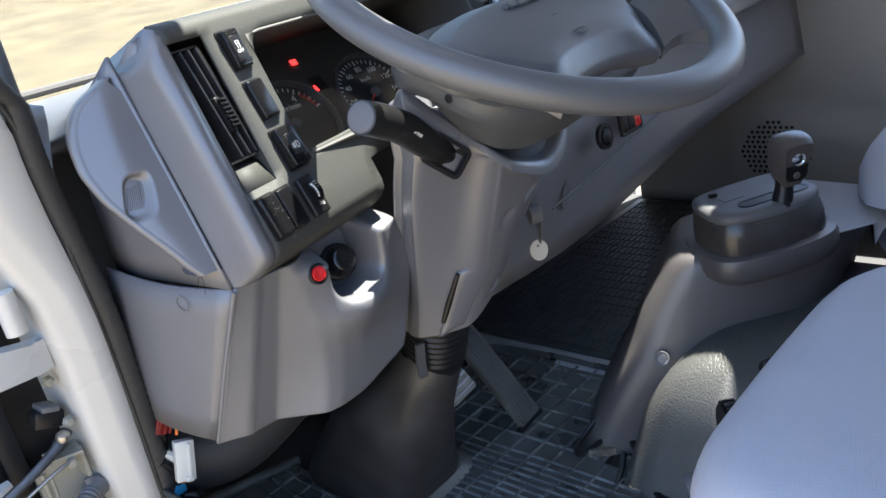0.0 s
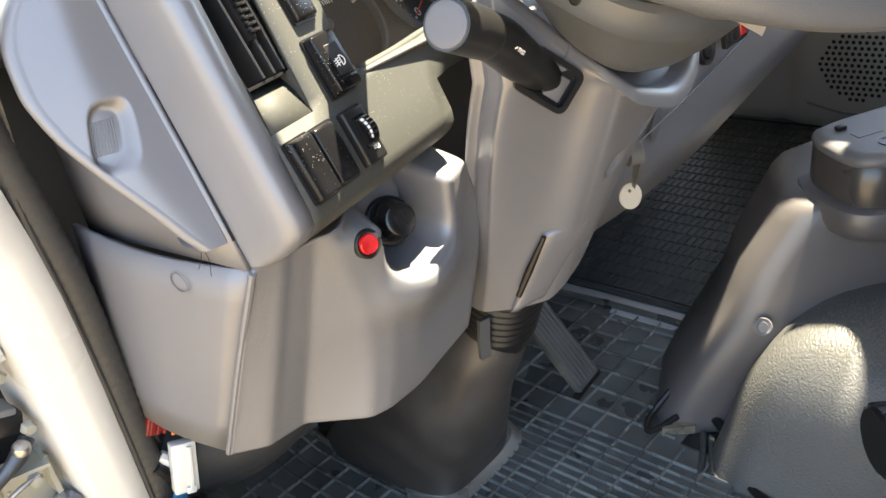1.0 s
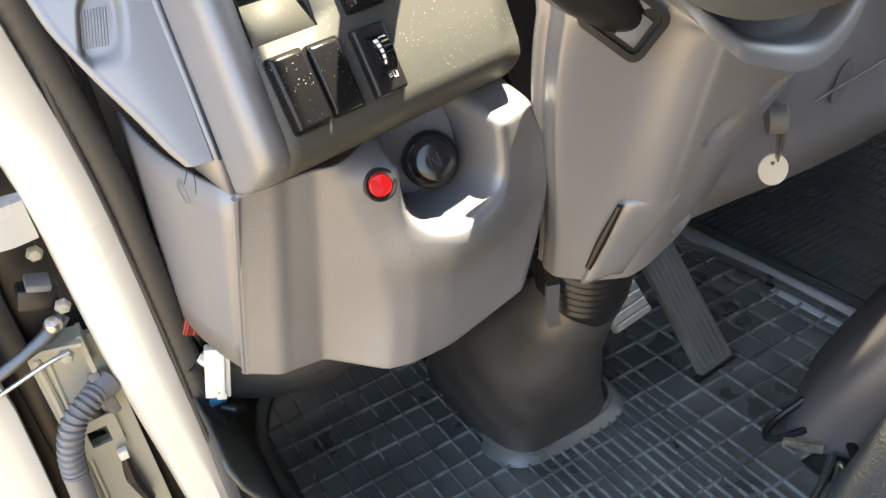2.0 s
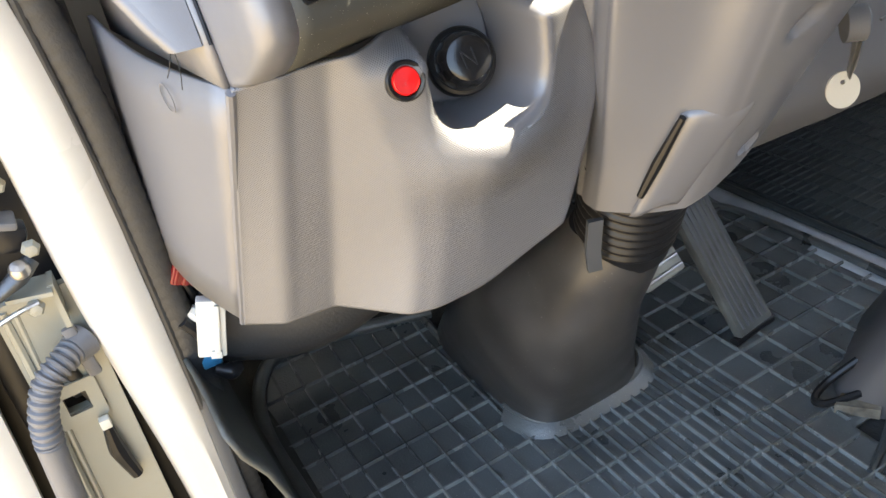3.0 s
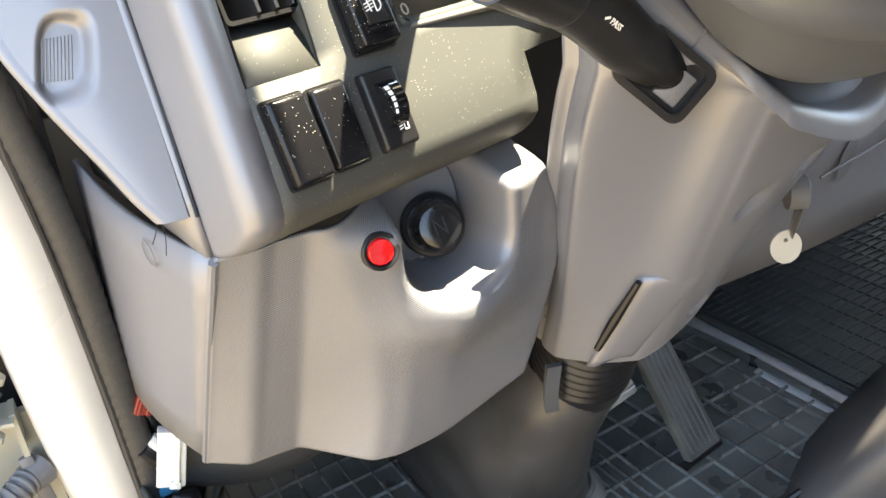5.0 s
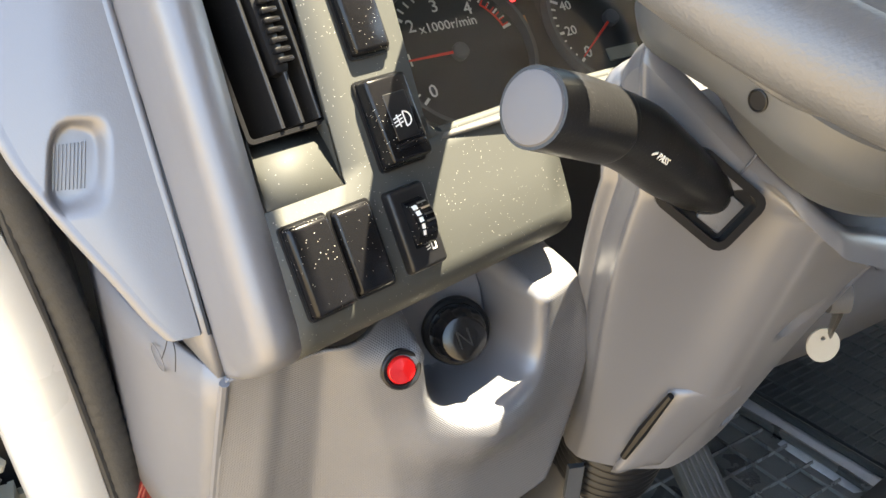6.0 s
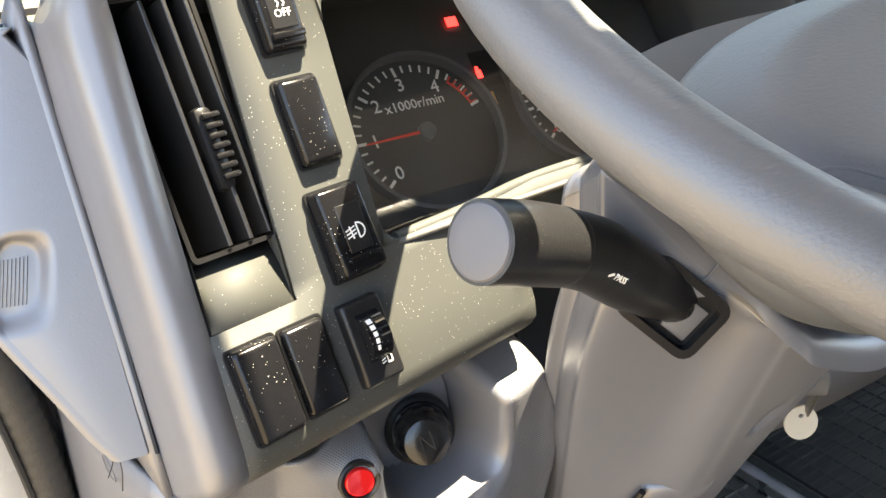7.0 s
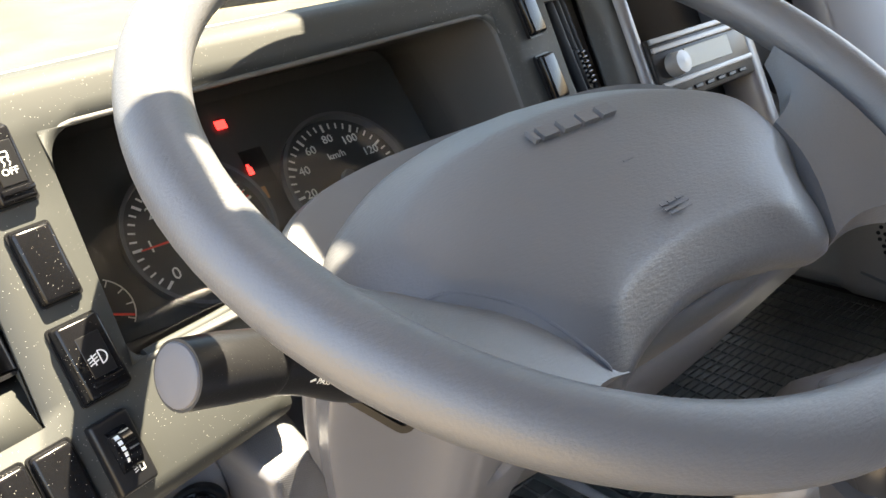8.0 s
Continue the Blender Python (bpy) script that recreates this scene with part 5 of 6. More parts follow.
part("pedal_hinge", tube([(0.165, 0.256, 0.944), (0.228, 0.262, 0.944)], 0.006, 10), BLACK, acc)
brk = thing("brake_pedal", "pale worn brake pedal pad on an arm", "pedal")
bmx = axes((0.118, 0.335, 1.035), (1, 0.1, 0.05), (-0.1, 0.55, 0.7))
part("brake_pad", moved(rbox(0.060, 0.050, 0.012, 0.004), Matrix.Identity(4)), material("worn_brake", (0.36, 0.36, 0.32), 0.6, grain=80, bump=0.3, vary=0.3, stain=40), brk, m=bmx)
for i in range(4):
    part("brake_rib", moved(rbox(0.054, 0.004, 0.003, 0.001, 1), Matrix.Translation((0, -0.017 + 0.0115 * i, 0.0115))), STEEL, brk, m=bmx)
part("brake_arm", tube([(0.116, 0.345, 1.03), (0.10, 0.42, 1.12), (0.09, 0.50, 1.30)], 0.009, 10), BLACK, brk)

# ---- floor mats ----


def mat_z(x, y):
    """The driver's mat follows the floor and turns up the toe board."""
    z = FLOOR + 0.004 + 0.55 * max(0.0, y - 0.50) ** 1.15
    z += 0.0022 * noise.noise(Vector((x * 7, y * 7, 0.3)))
    return z


def in_hole(x, y, grow=0.0):
    """The mat's cut-out round the column boot, straight along the door side."""
    return -0.078 - grow < x and abs((x + 0.006) / (0.080 + grow)) ** 4.5 + (abs((y - 0.410) / (0.124 + grow)) ** 4.5 if y < 0.41 else 0.0) < 1.0


def off_mat(x, y, grow=0.0):
    """Past the mat's rounded far edge beside the boot, or under the console."""
    far = along(x, (-0.315, -0.305, -0.28, -0.25, -0.19, -0.12, -0.06), (0.47, 0.525, 0.556, 0.566, 0.558, 0.543, 0.530)) - grow
    return (x < -0.03 and y > far) or (x > 0.16 - grow and y < 0.10 + grow)


mat = thing("driver_floor_mat", "black rubber floor mat with a raised square grid", "floor mat")
MX0, MX1, MY0, MY1, PITCH = -0.315, 0.385, -0.42, 0.66, 0.0385
bm = bmesh.new()
nx, ny = 140, 216
gridv = [[bm.verts.new((lerp(MX0, MX1, i / nx), lerp(MY0, MY1, j / ny), mat_z(lerp(MX0, MX1, i / nx), lerp(MY0, MY1, j / ny)))) for i in range(nx + 1)] for j in range(ny + 1)]
for j in range(ny):
    for i in range(nx):
        x, y = lerp(MX0, MX1, (i + 0.5) / nx), lerp(MY0, MY1, (j + 0.5) / ny)
        if not in_hole(x, y) and not off_mat(x, y):
            bm.faces.new((gridv[j][i], gridv[j][i + 1], gridv[j + 1][i + 1], gridv[j + 1][i]))
bmesh.ops.delete(bm, geom=[v for v in bm.verts if not v.link_faces], context="VERTS")
thick(part("mat_sheet", bm, RUBBER, mat), 0.004)


def rib_strip(pts, w, h):
    """Low raised ribs along a line of points; the line breaks where a point is None."""
    verts, faces = [], []
    run = []
    for p in pts + [None]:
        if p is not None:
            run.append(p)
            continue
        if len(run) > 1:
            base = len(verts)
            for k, q in enumerate(run):
                d = (Vector(run[min(k + 1, len(run) - 1)]) - Vector(run[max(k - 1, 0)])).normalized()
                s = d.cross(Vector((0, 0, 1))).normalized() * (w / 2)
                q = Vector(q)
                verts += [q - s, q - s * 0.6 + Vector((0, 0, h)), q + s * 0.6 + Vector((0, 0, h)), q + s]
            for k in range(len(run) - 1):
                o = base + 4 * k
                faces += [(o + a, o + a + 1, o + a + 5, o + a + 4) for a in range(3)]
        run = []
    return verts, faces


def lattice(columns, rows, y0, y1, x0, x1, zf, ok, w=0.0034, h=0.0032, step=0.0066):
    """Raised ribs along given lines across and along a mat."""
    verts, faces = [], []

    def add(pts):
        v, f = rib_strip(pts, w, h)
        o = len(verts)
        verts.extend(v)
        faces.extend([tuple(i + o for i in q) for q in f])

    for x in columns:
        add([(x, y, zf(x, y)) if ok(x, y) else None for y in np.arange(y0, y1 + 0.001, step)])
    for y in rows:
        add([(x, y, zf(x, y)) if ok(x, y) else None for x in np.arange(x0, x1 + 0.001, step)])
    me = bpy.data.meshes.new("ribs")
    me.from_pydata(verts, [], faces)
    bm = bmesh.new()
    bm.from_mesh(me)
    bpy.data.meshes.remove(me)
    return bm


def mat_ok(x, y):
    return not in_hole(x, y, 0.003) and not off_mat(x, y, 0.006)


# narrow cells by the door, close ribs under the heels, wide cells beside the console
COLUMNS = list(np.arange(MX0 + 0.012, -0.078, 0.0260)) + list(np.arange(-0.072, 0.118, 0.0138)) + list(np.arange(0.124, MX1, 0.0385))
ROWS = list(np.arange(MY0 + 0.01, MY1, PITCH))
ribs = part("mat_ribs", lattice(COLUMNS, ROWS, MY0, MY1 - 0.005, MX0 + 0.006, MX1 - 0.005, mat_z, mat_ok, 0.0030, 0.0042), RIB, mat)
ribs["kind"] = "stuff"
part("mat_border", tube([(x, y, mat_z(x, y) + 0.006) for x, y in ((MX0, -0.1), (MX0, 0.15), (MX0, 0.36), (MX0, 0.46), (-0.304, 0.520), (-0.280, 0.553), (-0.245, 0.564), (-0.19, 0.556), (-0.12, 0.541), (-0.070, 0.530))], 0.0085, 10), RUBBER, mat)
part("cut_edge", tube([(x, y, mat_z(x, y) + 0.003) for x, y in ((-0.082, 0.530), (-0.084, 0.42), (-0.086, 0.35), (-0.086, 0.290))], 0.0050, 8), RUBBER, mat)
part("mat_edge", tube([(0.385, 0.185, FLOOR + 0.006), (0.389, 0.24, FLOOR + 0.006), (0.389, 0.36, FLOOR + 0.006), (0.380, 0.46, FLOOR + 0.006), (0.36, 0.50, FLOOR + 0.006)], 0.006, 8), RUBBER, mat)
FRONT = slice(35, 64)
part("boot_edge", tube([(x, y, FLOOR + 0.018) for x, y, _ in boot_ring(FLOOR, 0.004)[FRONT]], 0.0045, 8, 3), RUBBER, mat, "curled mat edge round the column boot")
part("boot_collar", sheet([[(x, y, FLOOR + z) for x, y, _ in boot_ring(FLOOR, g)[FRONT]] for g, z in ((0.004, 0.018), (0.008, 0.016), (0.013, 0.011), (0.018, 0.006))]), RUBBER, mat)
for a, b in (((0.190, 0.084), (0.122, 0.055)), ((0.187, 0.072), (0.127, 0.043)), ((0.182, 0.058), (0.134, 0.031)), ((0.172, 0.043), (0.128, 0.016))):
    part("fan_rib", tube([(a[0], a[1], FLOOR + 0.004), (lerp(a[0], b[0], 0.5), lerp(a[1], b[1], 0.5) - 0.002, FLOOR + 0.006), (b[0], b[1], FLOOR + 0.004)], 0.0042, 8, 5), DARKMAT, mat)
pmat = thing("passenger_floor_mat", "black ribbed rubber mat on the passenger floor", "floor mat")
part("mat_sheet", moved(rbox(0.76, 0.55, 0.006, 0.002), Matrix.Translation((0.80, 0.33, FLOOR + 0.001))), DARKMAT, pmat)
flat = lambda x, y: FLOOR + 0.007
r2 = part("mat_ribs", lattice(np.arange(0.436, 1.17, 0.034), np.arange(0.07, 0.595, 0.0135), 0.07, 0.595, 0.436, 1.17, flat, lambda x, y: True, 0.003, 0.0030, 0.0132), DARKMAT, pmat)
r2["kind"] = "stuff"
part("mat_border", tube([(1.17, 0.06, FLOOR + 0.006), (0.60, 0.058, FLOOR + 0.006), (0.438, 0.066, FLOOR + 0.006), (0.425, 0.09, FLOOR + 0.006), (0.424, 0.30, FLOOR + 0.006), (0.420, 0.56, FLOOR + 0.006)], 0.006, 8), DARKMAT, pmat)
bare = thing("floor_strip", "bare grey floor strip between the mats", "floor", kind="structure")
part("strip_sheet", moved(rbox(0.062, 0.62, 0.003, 0.001), Matrix.Translation((0.402, 0.32, FLOOR + 0.0005))), material("grey_floor", (0.42, 0.45, 0.48), 0.7, grain=500, bump=0.4, vary=0.2, stain=20), bare)

# ---- gear console ----
console = thing("gear_console", "grey plastic gear console with a bolt cap", "console")


def console_ring(z, k=0.0):
    fx = along(z, (0.935, 0.98, 1.03, 1.089, 1.142, 1.19, 1.225, 1.24), (0.176, 0.19, 0.206, 0.233, 0.258, 0.284, 0.304, 0.313)) + k
    fy = along(z, (0.935, 0.98, 1.03, 1.089, 1.142, 1.19, 1.225, 1.24), (0.125, 0.108, 0.085, 0.058, 0.045, 0.025, 0.010, 0.0)) - k
    pts = [(fx + 0.13, fy + 0.02 + 0.06), (fx + 0.05, fy + 0.045), (fx + 0.018, fy + 0.030), (fx + 0.003, fy + 0.012), (fx, fy - 0.004), (fx + 0.010, fy - 0.026), (fx + 0.045, fy - 0.076), (fx + 0.085, fy - 0.130), (fx + 0.13, fy - 0.165), (fx + 0.20, fy - 0.185), (0.60, fy - 0.17), (0.62, fy)]
    return [(x, y, z) for x, y in pts]


part("console_skin", loft([console_ring(z, k) for z, k in ((0.935, 0), (0.98, 0), (1.03, 0), (1.06, 0), (1.089, 0), (1.115, 0), (1.142, 0), (1.17, 0), (1.195, 0), (1.208, 0.0), (1.218, 0.004), (1.222, 0.02), (1.224, 0.04))]), CONSOLE, console)
part("bolt_cap", lathe([(0.0, 0), (0.011, 0), (0.011, 0.001), (0.0095, 0.002), (0.008, 0.001), (0.0065, 0.001), (0.0055, 0.003), (0.0, 0.0035)], 28), GREY, console, m=axes((0.2345, 0.029, 1.089), (0.55, -0.80, 0), (0.3, 0.2, 1)))
part("foot_flap", tube([(0.205, 0.135, 0.975), (0.180, 0.146, 0.955), (0.160, 0.146, 0.946), (0.155, 0.138, 0.944), (0.166, 0.128, 0.947), (0.190, 0.112, 0.958)], 0.0042, 8, 6), BLACK, console)
part("foot_bracket", loft([[(0.160, 0.124, z), (0.185, 0.092, z), (0.20, 0.100, z), (0.178, 0.130, z)] for z in (0.938, 0.950)]), material("dusty_dark_rubber", (0.16, 0.14, 0.11), 0.9, grain=200, bump=0.6, vary=0.5, stain=60), console)

gear = thing("gear_selector", "dark gear selector housing with a lever and push-button knob", "gear selector")
gm = axes((0.383, -0.060, 1.228), (0.80, -0.60, 0.06), (0.60, 0.80, 0.0))
GW = [(-0.095, -0.012), (-0.088, -0.045), (-0.06, -0.066), (0.0, -0.074), (0.06, -0.066), (0.088, -0.045), (0.095, -0.012), (0.09, 0.05), (0.06, 0.075), (-0.06, 0.075), (-0.09, 0.05)]
GW = [(0.86 * x, 0.84 * y) for x, y in GW]
gl = [(p.x, p.y) for p in smooth_line([(x, y, 0) for x, y in GW + GW[:1]], 4)][:-1]
part("console_collar", loft([[(x * k, y * k, h) for x, y in gl] for k, h in ((1.06, -0.036), (1.13, -0.032), (1.18, -0.020), (1.18, -0.008), (1.14, 0.0), (1.04, 0.003))]), CONSOLE, console, "raised rim round the selector", m=gm)
brown = material("glossy_dark_plastic", (0.05, 0.046, 0.045), 0.30, grain=500, bump=0.05, vary=0.08)
part("selector_housing", loft([[(x * k, y * k + dy, h) for x, y in gl] for k, h, dy in ((1.0, 0.0, 0), (1.0, 0.010, 0), (0.985, 0.026, 0), (0.955, 0.040, 0.002), (0.93, 0.046, 0.004))]), brown, gear, "glossy dark housing", m=gm)
part("selector_top", loft([[(x * k, y * k + 0.004, h) for x, y in gl] for k, h in ((0.94, 0.046), (0.955, 0.050), (0.93, 0.056), (0.86, 0.0595), (0.80, 0.060))]), DARK, gear, "grey selector top plate", m=gm)
part("selector_gate", frame_ring(rounded(0.100, 0.024, 0.011), rounded(0.093, 0.018, 0.008), 0.002), BLACK, gear, m=gm @ Matrix.Translation((0.012, -0.022, 0.0592)))
part("gate_pit", moved(rbox(0.092, 0.017, 0.001, 0), Matrix.Translation((0.012, -0.022, 0.0596))), BLACK, gear, m=gm)
part("release_cap", moved(rbox(0.030, 0.016, 0.001, 0.0003, 1), Matrix.Translation((-0.030, 0.012, 0.0598))), DARK, gear, m=gm)
part("release_button", moved(rbox(0.012, 0.008, 0.006, 0.002), Matrix.Translation((-0.045, 0.036, 0.059))), BLACK, gear, m=gm)
lever = part("gear_lever", tube([(0.366, -0.098, 1.280), (0.372, -0.100, 1.305), (0.378, -0.102, 1.338)], [0.014, 0.012, 0.013], 18, 6), BLACK, gear)
nm = axes((0.374, -0.102, 1.308), (0.78, -0.62, 0.0), (0.62, 0.76, 0.20))
sh = [(-0.017, 0.012), (-0.0235, 0.050), (-0.0245, 0.064), (-0.0215, 0.070), (-0.012, 0.073), (0.012, 0.073), (0.0215, 0.070), (0.0245, 0.064), (0.0235, 0.050), (0.017, 0.012), (0.011, 0.0), (-0.011, 0.0)]
rings = []
for k in range(9):
    d = lerp(-0.021, 0.021, k / 8)
    g = 1 - 0.16 * abs(k / 4 - 1) ** 3
    rings.append([(x * g * 0.92, d - 0.1 * (z - 0.03), 0.035 + (z - 0.035) * g) for x, z in sh])
kn = part("gear_knob", loft(rings), material("satin_dark_knob", (0.075, 0.07, 0.07), 0.36, bump=0.03), gear, "satin dark gear knob", m=nm)
part("knob_face", prism(rounded(0.030, 0.044, 0.010), 0.0012), BLACK, kn, m=nm @ axes((0.0, -0.0205, 0.036), (1, 0, 0), (0, 0, 1)))
part("knob_button", lathe([(0.0, 0), (0.0095, 0), (0.0095, 0.002), (0.0075, 0.003), (0.0065, 0.0015), (0.0, 0.003)], 28), CHROME, kn, "metal release button", m=nm @ axes((0.0, -0.0215, 0.045), (1, 0, 0), (0, 0, 1)))
part("small_button", lathe([(0.0, 0), (0.005, 0), (0.004, 0.002), (0.0, 0.002)], 20), STEEL, kn, m=nm @ axes((0.0, -0.0215, 0.022), (1, 0, 0), (0, 0, 1)))

# ---- vinyl tunnel cover ----
vin = thing("tunnel_cover", "black grained vinyl cover behind the console", "cover")
rings = []
for z, g in ((0.935, -0.032), (0.96, -0.025), (0.99, -0.016), (1.02, -0.006), (1.045, 0.004), (1.067, 0.017), (1.085, 0.029), (1.099, 0.043), (1.110, 0.057), (1.118, 0.074), (1.123, 0.095), (1.125, 0.125)):
    ring = []
    for x, y in rounded(0.47 - 2 * g, 0.64 - 2 * g, 0.055 - min(g, 0.04) * 0.6, 8, 0.39, -0.282):
        w = 0.007 * noise.noise(Vector((x * 13, y * 13, z * 15)))
        ring.append((x + w + 0.10 * max(0.0, 1.0 - z) * (-1 if x < 0.3 else 0), y + w, z + 0.5 * w))
    rings.append(ring)
part("vinyl_skin", loft(rings), VINYL, vin)
part("base_trim", tube([(0.208, 0.078, 0.952), (0.188, 0.052, 0.950), (0.162, 0.027, 0.948), (0.130, 0.000, 0.947), (0.113, -0.035, 0.946), (0.106, -0.09, 0.946), (0.105, -0.26, 0.946)], 0.006, 8), BLACK, vin, "black rubber edge along the floor")

# ---- seats ----
seat = thing("seat", "light grey cloth driver seat with stitched seams", "seat")


def cushion(x0, x1, y0, y1, z0, z1, r, crown=0.012, seam=None):
    """A padded cushion: rounded front, crowned top; seam: y of a stitched groove."""
    rows = []
    prof = []
    for i in range(9):
        a = math.pi * (-0.35 + 0.85 * i / 8)
        prof.append((y1 - r + r * math.cos(a), z1 - r + r * math.sin(a)))
    for i in range(1, 15):
        prof.append((lerp(y1 - r, y0, i / 14), z1))
    n = 26
    for y, z in prof:
        row = []
        for i in range(n + 1):
            t = i / n
            e = min(t, 1 - t) * (x1 - x0)
            drop = r * (1 - math.sqrt(max(0.0, 1 - (1 - min(e / r, 1)) ** 2)))
            pull = 0.05 * max(0.0, 1 - e / 0.12) ** 2 * (1 if y > y0 + 0.1 else 0)
            zz = z - drop * (1 if z > z1 - r else 0.3) + crown * math.sin(math.pi * t) * (1 if z > z1 - r else 0)
            yy = y - pull * smoothstep(y0 + 0.1, y1, y)
            if seam is not None:
                zz -= 0.006 * math.exp(-((yy - seam - 0.02 * math.sin(math.pi * t)) / 0.006) ** 2)
            row.append((lerp(x0, x1, t), yy, zz))
        rows.append(row)
    rows.append([(x, y0, z0) for x, _, _ in rows[-1]])
    rows.insert(0, [(x, y - 0.02, z0) for x, y, _ in rows[0]])
    return sheet(rows)


part("seat_cushion", cushion(-0.215, 0.300, -0.72, -0.202, 1.10, 1.262, 0.055, 0.012, -0.325), CLOTH, seat, "light grey cloth cushion")
part("seat_base", moved(rbox(0.46, 0.46, 0.165, 0.02), Matrix.Translation((0.025, -0.47, 0.936))), DARK, seat)
part("seat_backrest", moved(rbox(0.50, 0.11, 0.66, 0.05, 4), Matrix.Translation((0.025, -0.80, 1.22)) @ Matrix.Rotation(radians(8), 4, "X")), CLOTH, seat)
dm = axes((0.058, -0.155, 1.135), (0.74, 0.67, 0.0), (0.0, 0.0, 1)) @ Matrix.Translation((0, 0, -0.01))
dialp = part("tilt_dial", lathe([(0.0, 0), (0.029, 0), (0.032, 0.003), (0.032, 0.017), (0.029, 0.020), (0.0, 0.020)], 40), BLACK, seat, "black ribbed adjuster dial", m=dm)
for i in range(16):
    a = 2 * math.pi * i / 16
    part("dial_rib", moved(rbox(0.003, 0.0045, 0.015, 0.0008, 1), Matrix.Rotation(a, 4, "Z") @ Matrix.Translation((0.032, 0, 0.0025))), BLACK, dialp, m=dm)
part("dial_stem", tube([(0.058, -0.155, 1.135), (0.062, -0.25, 1.135)], 0.012, 12), BLACK, seat)
wm = axes((-0.070, -0.195, 1.150), (0.80, 0.60, 0.0), (-0.2, 0.25, 1))
wd = part("weight_dial", lathe([(0.0, -0.02), (0.030, -0.02), (0.031, 0.004), (0.027, 0.009), (0.0, 0.009)], 36), DARK, seat, "grey adjuster dial with a blue scale", m=wm)
part("blue_scale", frame_ring([(0.0312 * math.cos(a), 0.0312 * math.sin(a)) for a in np.linspace(0, 6.2832, 37)[:-1]], [(0.024 * math.cos(a), 0.024 * math.sin(a)) for a in np.linspace(0, 6.2832, 37)[:-1]], 0.004), BLUE, wd, "blue scale ring", m=wm @ Matrix.Translation((0, 0, 0.006)))
part("scale_ticks", merged(*[bar(0.004, 0.0009, 0.0005, 0.0275 * math.cos(a), 0.0275 * math.sin(a), a) for a in np.linspace(0, 6.2832, 25)[:-1]]), INK, wd, m=wm @ Matrix.Translation((0, 0, 0.0101)))
cup = thing("cover_latch", "black round latch on the vinyl cover", "latch")
part("latch_ring", tube([(0.216 + 0.017 * math.cos(a), -0.141 + 0.017 * math.sin(a), 1.124) for a in np.linspace(0, 6.2832, 17)], 0.0045, 10, 3), BLACK, cup)
part("latch_key", moved(rbox(0.016, 0.006, 0.006, 0.002), Matrix.Translation((0.218, -0.141, 1.122))), CHROME, cup)
mid = thing("seat", "light grey cloth middle seat cushion", "seat")
part("seat_cushion", cushion(0.505, 1.12, -0.72, -0.12, 1.06, 1.305, 0.075, 0.02), CLOTH, mid)
part("seat_base", moved(rbox(0.60, 0.45, 0.13, 0.02), Matrix.Translation((0.81, -0.47, 0.936))), DARK, mid)
part("seat_backrest", moved(rbox(0.62, 0.11, 0.62, 0.05, 4), Matrix.Translation((0.81, -0.80, 1.22)) @ Matrix.Rotation(radians(8), 4, "X")), CLOTH, mid)

# ---- passenger door ----
door = thing("passenger_door", "dark grey passenger door panel with speaker grille", "door")
rows = []
for z in np.linspace(0.95, 1.62, 30):
    row = []
    for y in np.linspace(-0.55, 0.60, 50):
        x = 1.205 + 0.02 * smoothstep(1.4, 1.62, z)
        x -= 0.035 * smoothstep(1.20 - 0.16 * (0.27 - y), 1.15 - 0.16 * (0.27 - y), z) * smoothstep(0.40, 0.34, y)
        x -= 0.02 * smoothstep(0.36, 0.42, y)
        row.append((x, y, z))
    rows.append(row)
DOORM = material("door_grey", (0.27, 0.262, 0.255), 0.55, grain=700, bump=0.2, vary=0.06)
thick(part("door_skin", sheet(rows), DOORM, door), 0.01, 1.0)
holes = []
for i in range(-6, 7):
    for j in range(-6, 7):
        if i * i + j * j < 38:
            holes.append(lathe([(0.0, 0), (0.0040, 0), (0.0040, 0.0006), (0.0, 0.0006)], 8))
            moved(holes[-1], Matrix.Translation((i * 0.0125 + (0.004 if j % 2 else 0), j * 0.0118, 0)))
part("speaker_grille", merged(*holes), BLACK, door, m=axes((1.168, 0.232, 1.085), (0, -1, 0), (0, 0, 1)))
part("pocket_line", tube([(1.167, 0.33, 1.0), (1.166, 0.25, 0.985), (1.166, 0.15, 0.99), (1.166, 0.05, 1.01)], 0.003, 6), GREY, door)
part("door_pull", moved(rbox(0.03, 0.16, 0.035, 0.008), Matrix.Translation((1.20, 0.10, 1.42))), BLACK, door)

# ---- under the dashboard ----
duct = thing("air_duct", "black air duct under the dashboard", "duct")
part("duct_body", tube([(-0.345, 0.36, 1.20), (-0.27, 0.33, 1.185), (-0.19, 0.31, 1.215), (-0.13, 0.28, 1.26)], [0.05, 0.048, 0.045, 0.05], 18), SEAL, duct)
conn = thing("cable_connector", "white plastic cable connector hanging by wires", "connector")
cm = axes((-0.3445, 0.290, 1.232), (0.95, -0.28, -0.25), (0.28, 0.05, 1))
part("connector_body", moved(rbox(0.021, 0.046, 0.012, 0.0015), Matrix.Translation((0, -0.012, 0))), WHITE, conn, m=cm)
part("connector_ridge", moved(rbox(0.004, 0.040, 0.003, 0.0008), Matrix.Translation((0.004, -0.012, 0.012))), WHITE, conn, m=cm)
part("connector_latch", moved(rbox(0.008, 0.006, 0.003, 0.0008), Matrix.Translation((0.003, -0.032, 0.012))), WHITE, conn, m=cm)
part("orange_wire", tube([(-0.345, 0.290, 1.250), (-0.343, 0.288, 1.262), (-0.335, 0.300, 1.275), (-0.325, 0.32, 1.29)], 0.0016, 6), ORANGE, conn)
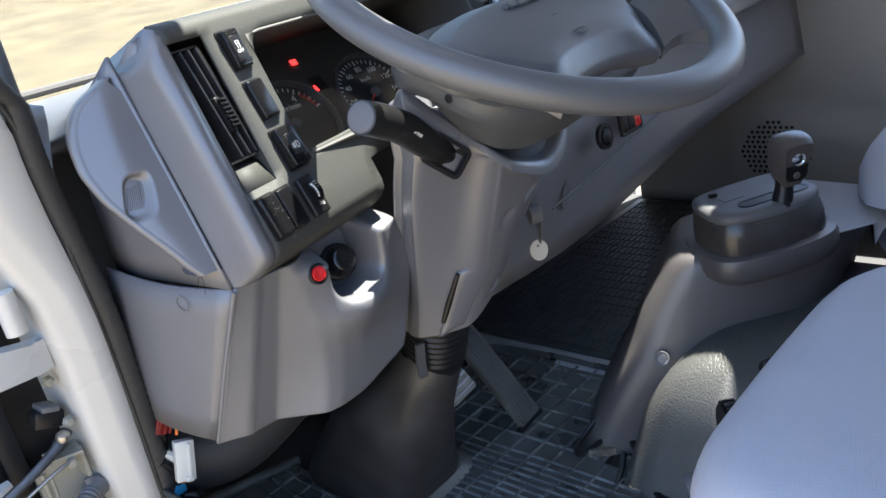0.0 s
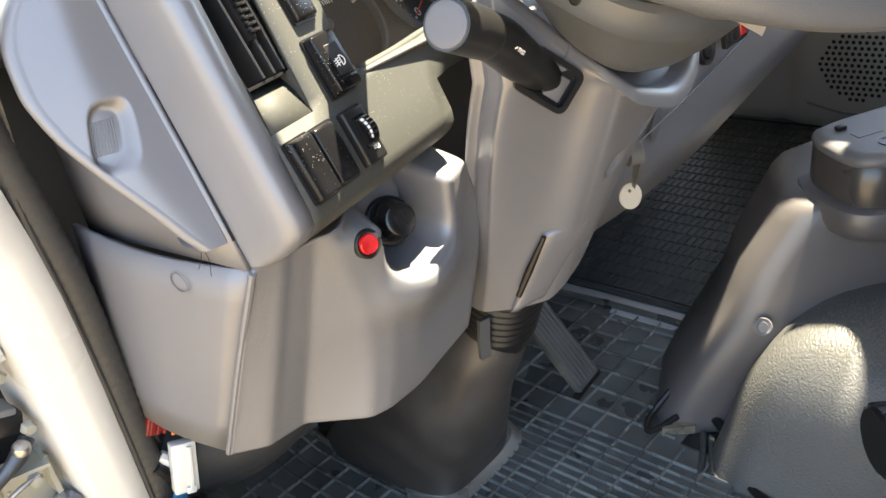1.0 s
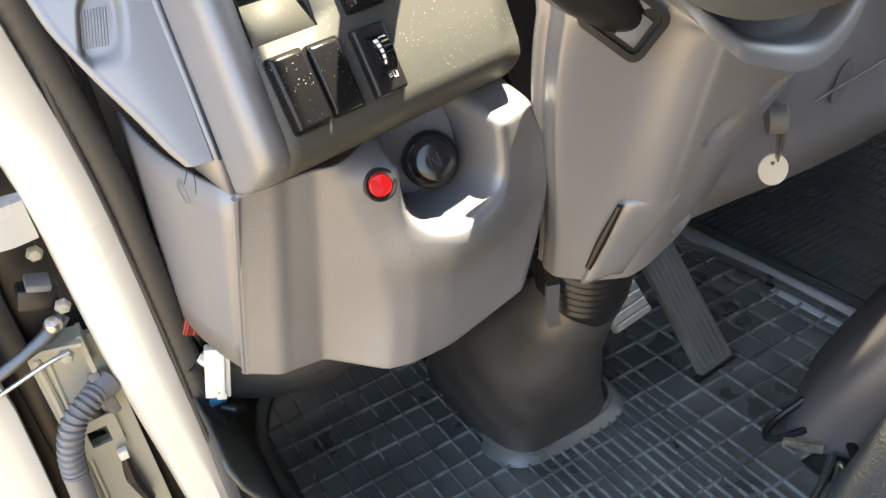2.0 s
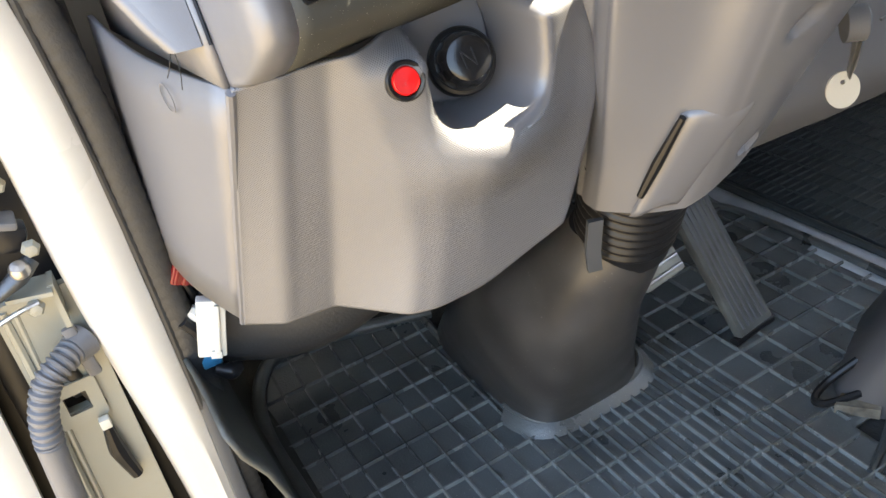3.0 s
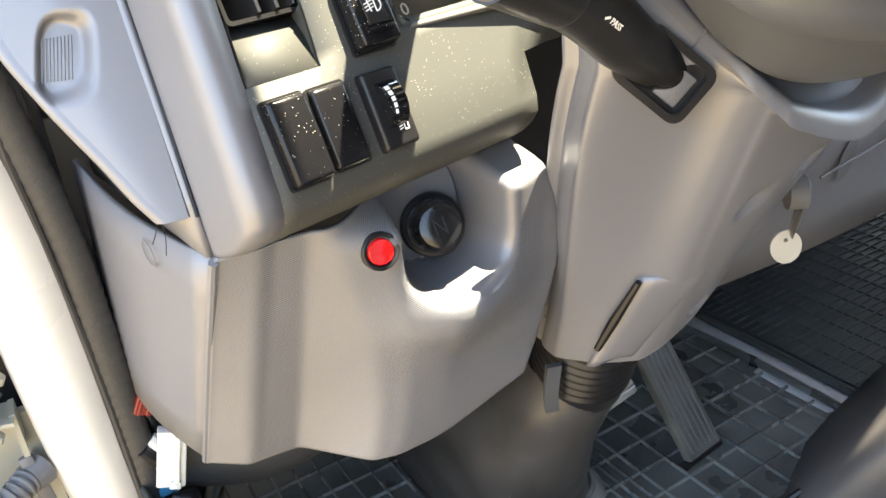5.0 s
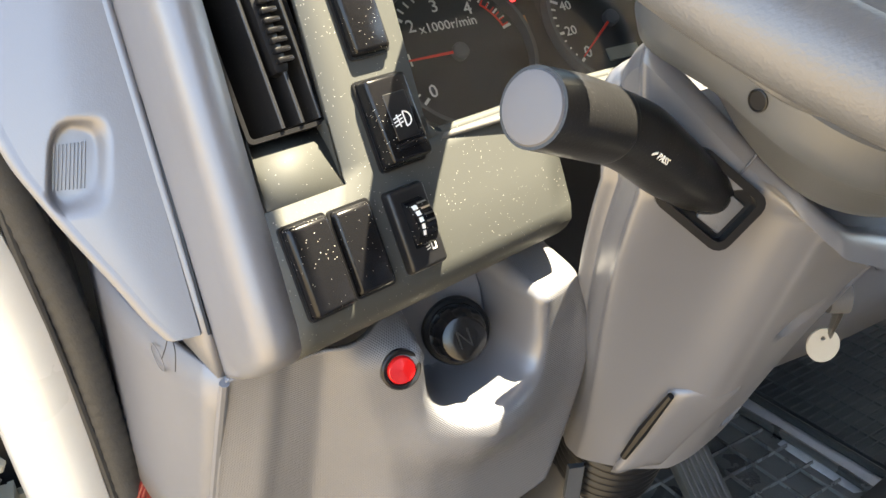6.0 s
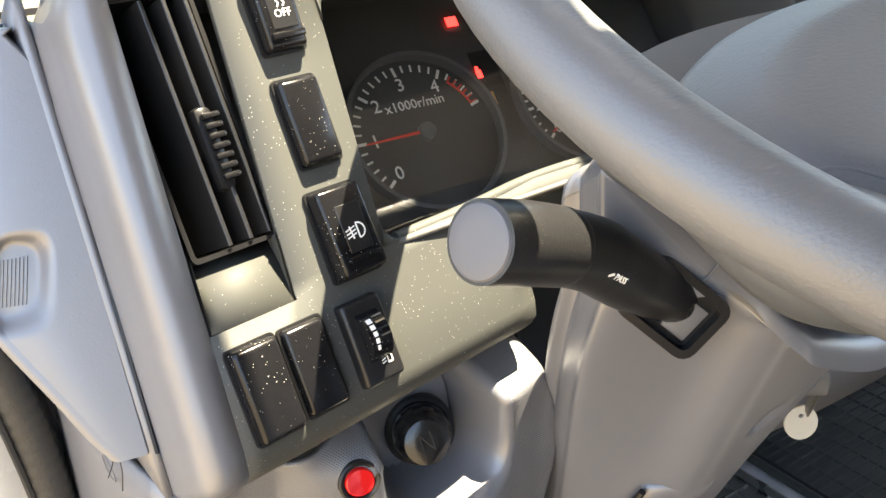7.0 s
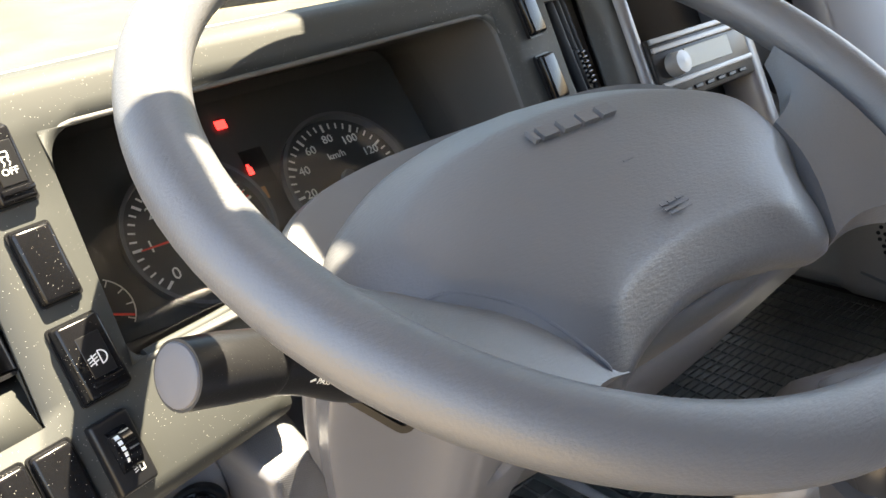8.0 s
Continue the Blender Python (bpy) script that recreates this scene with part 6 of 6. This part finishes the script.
part("black_wire", tube([(-0.340, 0.290, 1.250), (-0.337, 0.290, 1.260), (-0.325, 0.305, 1.270)], 0.0016, 6), BLACK, conn)
part("lower_wire", tube([(-0.345, 0.290, 1.21), (-0.346, 0.292, 1.195), (-0.352, 0.31, 1.18)], 0.0016, 6), ORANGE, conn)
plugr = thing("red_connector", "red cable plug behind the dashboard end", "connector")
part("plug_body", moved(rbox(0.016, 0.020, 0.026, 0.003), Matrix.Translation((-0.359, 0.304, 1.256)) @ Matrix.Rotation(0.5, 4, "Y")), REDWIRE, plugr)
for k in range(3):
    part("plug_rib", moved(rbox(0.003, 0.022, 0.022, 0.001), Matrix.Translation((-0.3620 + 0.0055 * k, 0.302, 1.260 - 0.003 * k)) @ Matrix.Rotation(0.5, 4, "Y")), REDWIRE, plugr)
part("plug_tail", tube([(-0.355, 0.304, 1.256), (-0.352, 0.308, 1.240), (-0.352, 0.33, 1.215)], 0.003, 8), BLACK, plugr)
plugb = thing("blue_connector", "small blue cable plug under the dashboard", "connector")
part("plug_body", moved(rbox(0.016, 0.012, 0.014, 0.002), Matrix.Translation((-0.356, 0.31, 1.172))), BLUE, plugb)
part("plug_tail", tube([(-0.356, 0.31, 1.178), (-0.36, 0.33, 1.20), (-0.355, 0.36, 1.24)], 0.002, 6), BLACK, plugb)
GREEN = material("green_plug_plastic", (0.02, 0.20, 0.13), 0.4, bump=0.0)
for x, y, z in ((-0.318, 0.292, 1.236), (-0.262, 0.236, 1.262)):
    plugg = thing("green_connector", "small green cable plug under the dashboard", "connector", "green plugs")
    part("plug_body", moved(rbox(0.012, 0.010, 0.009, 0.002), Matrix.Translation((x, y, z)) @ Matrix.Rotation(0.4, 4, "Y")), GREEN, plugg)
    part("plug_tail", tube([(x, y, z + 0.006), (x + 0.004, y + 0.012, z + 0.016), (x + 0.010, y + 0.05, z + 0.03)], 0.002, 6), BLACK, plugg)
loom = thing("wiring_loom", "black taped wiring loom by the door post", "cables")
for pts in (((-0.360, 0.33, 1.30), (-0.352, 0.32, 1.25), (-0.350, 0.335, 1.19), (-0.345, 0.38, 1.12)), ((-0.366, 0.30, 1.225), (-0.357, 0.302, 1.205), (-0.352, 0.32, 1.165), (-0.340, 0.36, 1.15)), ((-0.345, 0.34, 1.150), (-0.325, 0.36, 1.155), (-0.31, 0.40, 1.16))):
    part("cable", tube(pts, 0.005, 8), BLACK, loom)
part("cable_sheath", tube([(-0.358, 0.305, 1.228), (-0.350, 0.300, 1.218)], 0.006, 8), WHITE, loom)
rows = []
for y in np.linspace(0.20, 0.66, 24):
    rows.append([(x + 0.004 * noise.noise(Vector((0, y * 9, z * 9))), y, z) for x, z in ((-0.376, 1.19), (-0.370, 1.165), (-0.358, 1.140), (-0.348, 1.10), (-0.343, 1.05), (-0.338, 1.0), (-0.330, 0.962), (-0.320, 0.945), (-0.300, 0.938))])
sill = thing("inner_sill", "dark moulded sill lining beside the floor mat", "sill", kind="structure")
thick(part("sill_skin", sheet(rows), material("sill_grey", (0.060, 0.062, 0.055), 0.55, grain=300, bump=0.2, vary=0.2), sill), 0.004, 1.0)
part("sill_clip", tube([(-0.356, 0.300, 1.172), (-0.346, 0.296, 1.168), (-0.338, 0.300, 1.166)], [0.004, 0.0075, 0.005], 10), BLACK, sill, "black sill clip")
